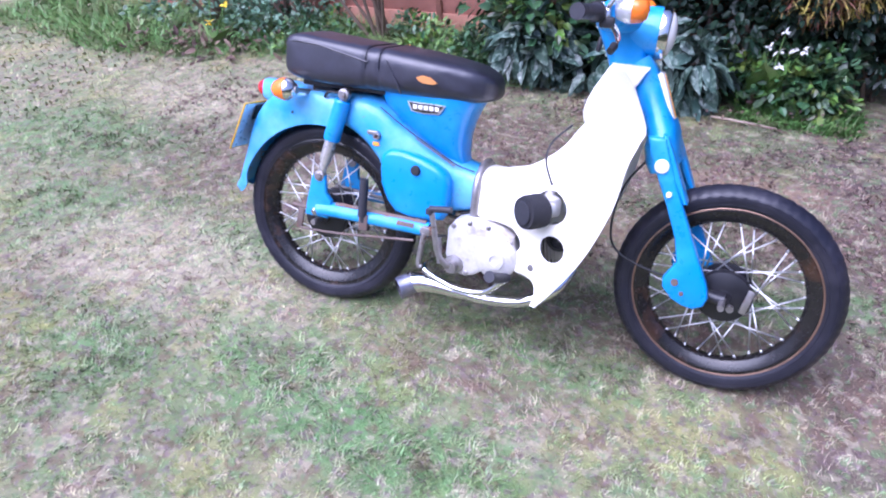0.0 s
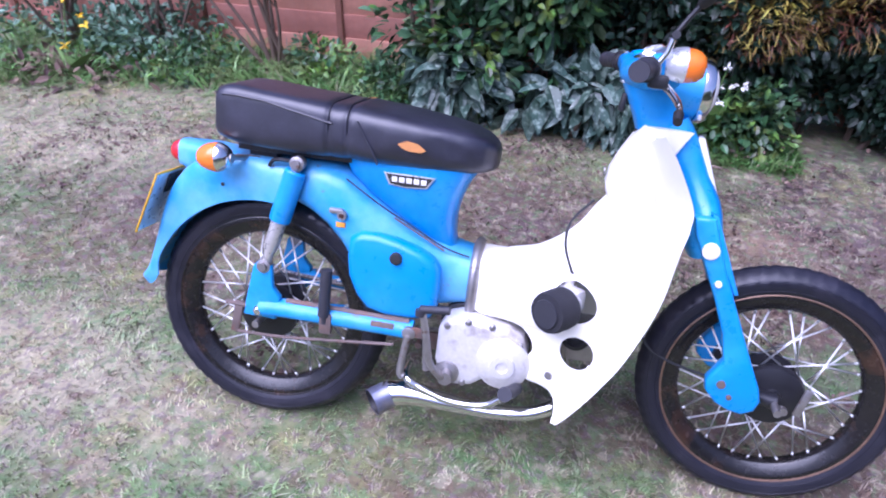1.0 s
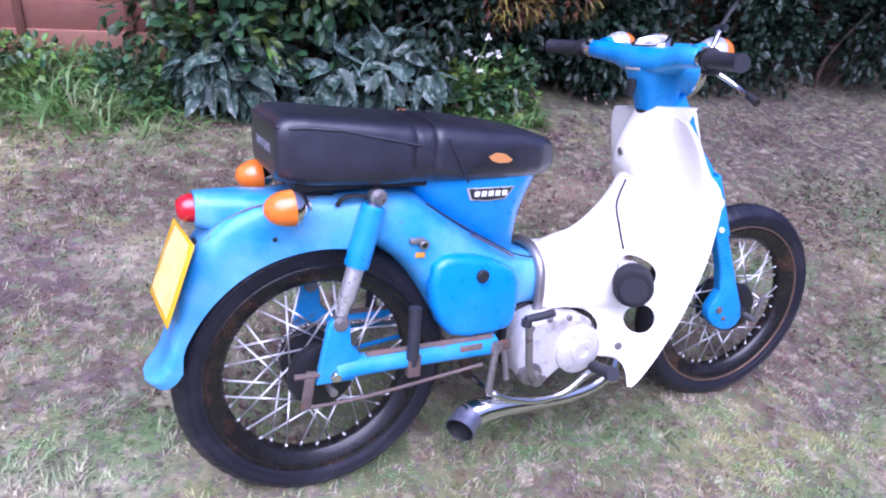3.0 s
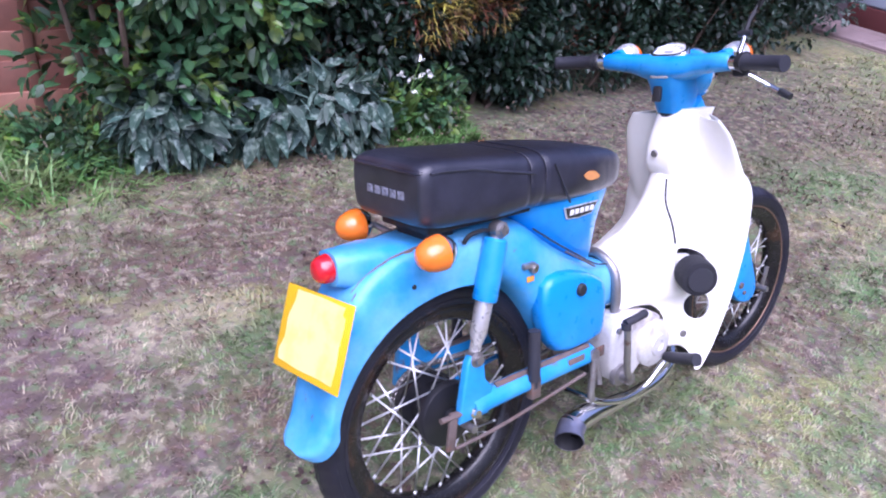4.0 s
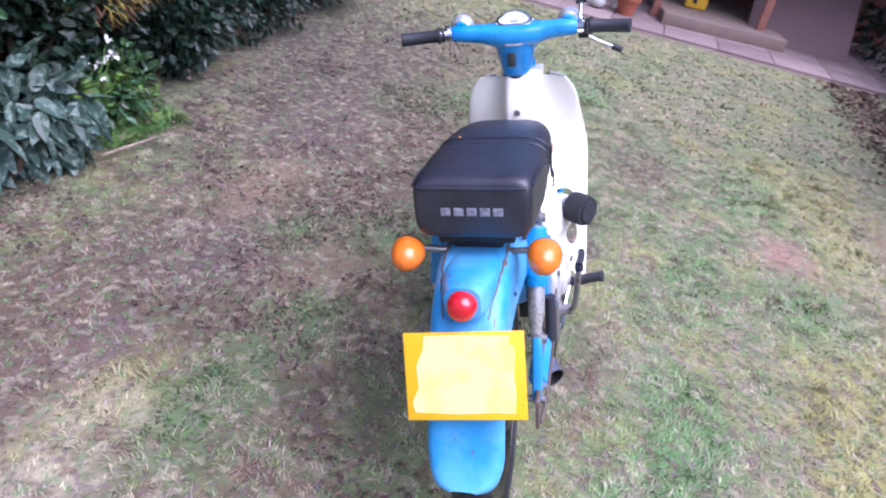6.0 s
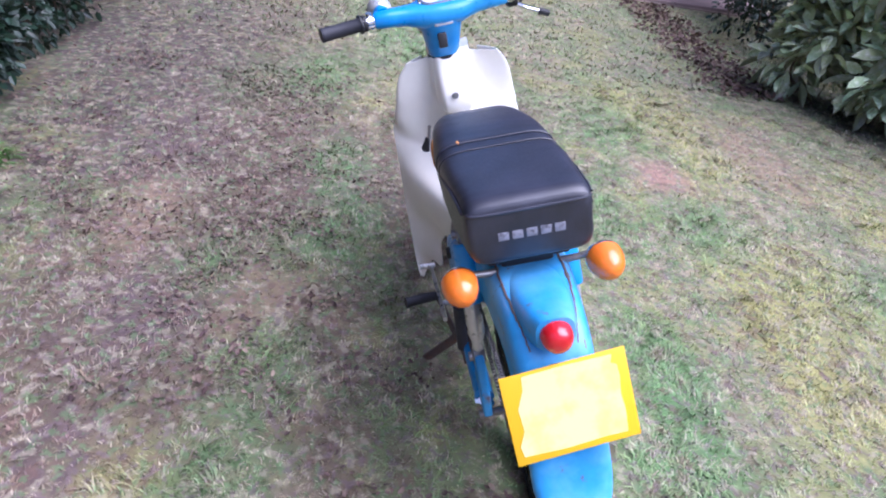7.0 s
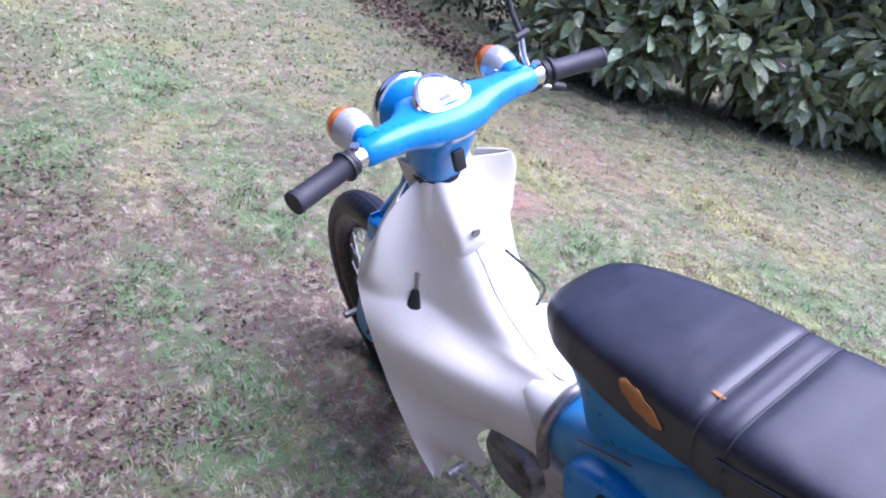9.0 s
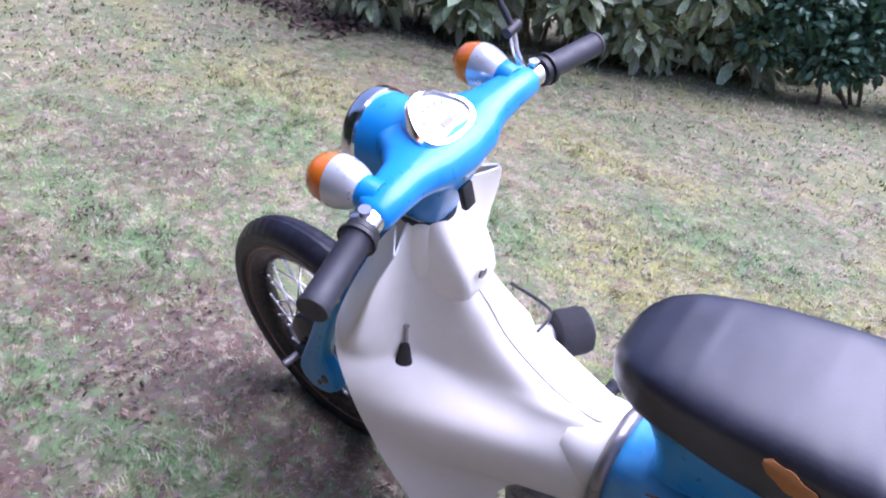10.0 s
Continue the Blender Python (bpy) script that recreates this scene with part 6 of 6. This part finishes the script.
for name, x, y, z, count, spread, tone, label in (("white_flowers", 0.27, 4.18, 0.20, 8, 0.10, m_petal_white, "small white flowers on green stalks"), ("daffodils", -3.05, 3.95, 0.30, 4, 0.10, m_petal_yellow, "yellow daffodils in the verge"), ("yellow_flowers", 0.75, -2.85, 0.62, 22, 0.22, m_petal_yellow, "yellow flowers behind the laurel")):
    plant = tagged(new(name), label, "flowers")
    r = np.random.RandomState(int(abs(x) * 100))
    foliage = []
    for k in range(count):
        head = Vector((x + r.normal(0, spread), y + r.normal(0, spread * 0.5), z + r.normal(0, 0.05)))
        foot = Vector((x + r.normal(0, spread * 0.5), y + r.normal(0, spread * 0.4), -0.05))
        stalk = part("stalk", tube([foot, foot.lerp(head, 0.6) + Vector((0, 0, 0.03)), head], [0.004, 0.003, 0.0025], 6, 8), m_verge, plant)
        leaves("petals", [(head, (math.cos(a), math.sin(a) - 0.6, 0.4)) for a in (i * math.pi / 3 for i in range(6))], "oval", 0.032, 0.0, tone, stalk, "", 50 + k)
        foliage += [(foot + Vector((0, 0, 0.03)), (r.normal(0, 0.4), r.normal(0, 0.4), 1.0)) for _ in range(3)]
    leaves("foliage", foliage, "lance", 0.20, 0.3, m_verge, plant, "", 60)
fallen = tagged(new("fallen_stick", link_mesh("fallen_stick", tube([(0.06, 3.96, -0.055), (0.2, 3.93, -0.05), (0.36, 3.92, -0.06)], [0.006, 0.007, 0.004], 7, 8), m_straw)), "pale broken stick lying on the lawn", "stick")

# ---- patio and house ----
m_paving = mat("pinkish_paving", (0.27, 0.20, 0.195), 0.85, vary=0.18, per_object=0.14, bump=0.3)
m_wall = mat("dark_red_brown_boarding", (0.12, 0.035, 0.028), 0.7, vary=0.2, per_object=0.2)
m_deck = mat("grey_brown_step", (0.24, 0.18, 0.15), 0.8, vary=0.2, bump=0.3)
m_terracotta = mat("terracotta", (0.42, 0.13, 0.07), 0.75, vary=0.15, bump=0.2)
m_stone = mat("white_stone", (0.62, 0.62, 0.60), 0.7, vary=0.1)
m_yellow = mat("yellow_plastic", (0.75, 0.46, 0.03), 0.5, vary=0.08)
m_ply = mat("pinkish_plywood", (0.16, 0.10, 0.10), 0.75, vary=0.12, scale=2)
m_bench = mat("red_brown_wood", (0.14, 0.033, 0.022), 0.6, vary=0.2)
m_chair = mat("faded_red_brown_slat", (0.24, 0.075, 0.065), 0.65, vary=0.2)
m_navy = mat("dark_blue_plastic", (0.02, 0.035, 0.09), 0.4, vary=0.15)
patio = tagged(new("patio", link_mesh("patio", rbox((4.0, 8.6, 0.10), 0.01, Matrix.Translation((8.1, 2.5, -0.145))), m_deck)), "pinkish paved patio along the house", "patio", kind="structure")
slab_me = link_mesh("paving_slab", rbox((0.592, 0.592, 0.04), 0.006), m_paving)
for i in range(6):
    for j in range(14):
        o = new("paving_slab", slab_me)
        o.parent, o.matrix_basis = patio, Matrix.Translation((6.42 + 0.6 * i, -1.5 + 0.6 * j, -0.082))
wall = tagged(new("wall_house", link_mesh("wall_house", rbox((0.25, 11.0, 3.0), 0.01, Matrix.Translation((9.6, 2.4, 1.4))), m_wall)), "dark brown boarded house wall", "wall", kind="structure")
plank_me = link_mesh("plank", rbox((0.025, 11.0, 0.15), 0.003), m_wall)
for k in range(18):
    o = new("plank", plank_me)
    o.parent, o.matrix_basis = wall, Matrix.Translation((9.46, 2.4, 0.05 + 0.16 * k)) @ pose(0, 0, 0, 0, 6)
step = tagged(new("step", link_mesh("step", rbox((2.4, 1.45, 0.15), 0.012, Matrix.Translation((8.05, 1.3, 0.0)) @ pose(0, 0, 0, 0, 0, 8)), m_deck)), "low timber-edged step on the patio", "step", kind="structure")
for x, y, tall in ((7.25, 1.95, 2.2), (7.3, 0.72, 2.2), (7.0, 2.75, 0.75), (7.0, 2.45, 0.85)):
    tagged(new("post", link_mesh("post", rbox((0.09, 0.09, tall) if tall > 1 else (0.035, 0.035, tall), 0.006, Matrix.Translation((x, y, tall / 2 - 0.06)) @ pose(0, 0, 0, 0, 3)), m_fence if tall > 1 else m_stone)), "tall timber post on the patio" if tall > 1 else "thin white stake beside the pots", "post")


def pot(x, y, s, label):
    ob = new("plant_pot")
    ob.location = (x, y, -0.06)
    part("pot", lathe([(0, 0), (0.11 * s, 0), (0.155 * s, 0.20 * s), (0.175 * s, 0.20 * s), (0.175 * s, 0.25 * s), (0.155 * s, 0.25 * s), (0.15 * s, 0.22 * s), (0, 0.21 * s)], 28, caps=False), m_terracotta, ob)
    r = np.random.RandomState(int(x * 100))
    leaves("foliage", [(Vector((r.normal(0, 0.07), r.normal(0, 0.07), 0.25 * s + r.uniform(0, 0.3))), (r.normal(), r.normal(), 0.5)) for _ in range(220)], "oval", 0.07, 0.2, m_dark, ob, "", 71)
    return tagged(ob, label, "plant pot")


pot(6.74, 2.28, 0.82, "round terracotta pot with a dark leafy plant")
pot(7.6, 4.0, 0.8, "small terracotta pot on the patio")
statue = tagged(new("garden_statue", link_mesh("garden_statue", lathe([(0, -0.06), (0.13, -0.06), (0.13, 0.02), (0.07, 0.06), (0.10, 0.18), (0.11, 0.30), (0.06, 0.40), (0.075, 0.47), (0.05, 0.55), (0, 0.57)], 20, Matrix.Translation((7.15, 2.95, 0)), caps=False), m_stone)), "white stone garden ornament on the patio", "statue")
base = tagged(new("stone_ball", link_mesh("stone_ball", lathe([(0, -0.06), (0.06, -0.05), (0.095, 0.0), (0.085, 0.06), (0.05, 0.09), (0, 0.10)], 20, Matrix.Translation((6.7, 2.62, 0)), caps=False), m_stone)), "rounded white stone on the paving", "stone")
can = tagged(new("yellow_container"), "upright yellow plastic container on the step", "container")
part("body", rbox((0.20, 0.26, 0.42), 0.03, Matrix.Translation((7.65, 1.5, 0.285)), 3), m_yellow, can)
part("cap", lathe([(0, 0), (0.035, 0), (0.035, 0.04), (0, 0.04)], 14, Matrix.Translation((7.65, 1.42, 0.495)), caps=False), m_black, can)
part("label_mark", rbox((0.004, 0.05, 0.05), 0.001, Matrix.Translation((7.548, 1.52, 0.17))), m_ink, can)
sheet_ob = tagged(new("plywood_sheet", link_mesh("plywood_sheet", rbox((0.018, 1.2, 1.2), 0.002, Matrix.Translation((7.75, 0.24, 0.38)) @ pose(0, 0, 0, 0, 42)), m_ply)), "pinkish plywood sheet leaning on the patio", "plywood")
bench = tagged(new("storage_bench"), "dark red-brown wooden storage bench with a lid", "bench")
part("body", rbox((0.50, 0.98, 0.42), 0.012, Matrix.Translation((7.34, 4.52, 0.15))), m_bench, bench)
# terracotta lid: the orange highlight on its edge put into the colour
part("lid", rbox((0.56, 1.04, 0.035), 0.010, Matrix.Translation((7.33, 4.52, 0.385)) @ pose(0, 0, 0, 0, 3)), m_terracotta, bench, "lid coloured lighter for its edge highlight")
part("backrest", rbox((0.04, 1.00, 0.50), 0.010, Matrix.Translation((7.62, 4.52, 0.62)) @ pose(0, 0, 0, 0, 8)), m_bench, bench)
for y in (4.09, 4.95):
    part("leg", rbox((0.46, 0.06, 0.10), 0.006, Matrix.Translation((7.34, y, -0.015))), m_bench, bench)
chair = tagged(new("garden_chair"), "red-brown slatted wooden garden chair", "chair")
for k in range(6):
    part("back_slat", rbox((0.016, 0.46, 0.052), 0.004, Matrix.Translation((6.93 - 0.012 * k, 3.52, 0.46 + 0.070 * k)) @ pose(0, 0, 0, 0, -10)), m_chair, chair)
for k in range(5):
    part("seat_slat", rbox((0.070, 0.48, 0.020), 0.004, Matrix.Translation((7.00 + 0.085 * k, 3.52, 0.36))), m_chair, chair)
for y in (3.29, 3.75):
    part("back_leg", rbox((0.034, 0.034, 0.95), 0.005, Matrix.Translation((6.945, y, 0.415)) @ pose(0, 0, 0, 0, -9)), m_chair, chair)
    part("front_leg", rbox((0.034, 0.034, 0.42), 0.005, Matrix.Translation((7.38, y, 0.15)) @ pose(0, 0, 0, 0, -4)), m_chair, chair)
    part("arm", rbox((0.46, 0.045, 0.022), 0.005, Matrix.Translation((7.15, y, 0.565))), m_chair, chair)
box = tagged(new("water_butt", link_mesh("water_butt", lathe([(0, -0.06), (0.15, -0.06), (0.17, 0.10), (0.165, 0.34), (0.175, 0.36), (0.175, 0.40), (0, 0.40)], 24, Matrix.Translation((7.36, 3.14, 0)), caps=False), m_navy)), "dark blue round plastic tub on the patio", "tub")
barrel = tagged(new("planter", link_mesh("planter", lathe([(0, -0.06), (0.17, -0.06), (0.21, 0.12), (0.22, 0.30), (0.235, 0.31), (0.235, 0.35), (0.20, 0.35), (0.19, 0.30), (0, 0.29)], 28, Matrix.Translation((6.66, 4.16, 0)), caps=False), m_terracotta)), "wide brown planter beside the shrubs", "planter")
# roof added out of view, only to darken the patio below
roof = tagged(new("canopy_roof", link_mesh("canopy_roof", rbox((2.9, 10.4, 0.10), 0.01, Matrix.Translation((8.12, 2.4, 2.24)) @ pose(0, 0, 0, 0, -8)), m_wall)), "unseen plain roof added to shade the patio", "roof", kind="structure")
crate = tagged(new("crate", link_mesh("crate", rbox((0.5, 0.6, 0.24), 0.01, Matrix.Translation((7.2, 5.2, 0.03))), m_wall)), "dark wooden crate on the patio", "crate")
tub = tagged(new("storage_tub"), "pale blue-grey plastic tub on a crate", "tub")
m_tub = mat("pale_blue_grey_plastic", (0.42, 0.50, 0.58), 0.45, vary=0.08)
part("body", rbox((0.42, 0.55, 0.26), 0.03, Matrix.Translation((7.2, 5.2, 0.28)), 3), m_tub, tub)
part("lid", rbox((0.46, 0.59, 0.035), 0.012, Matrix.Translation((7.2, 5.2, 0.425))), m_tub, tub)
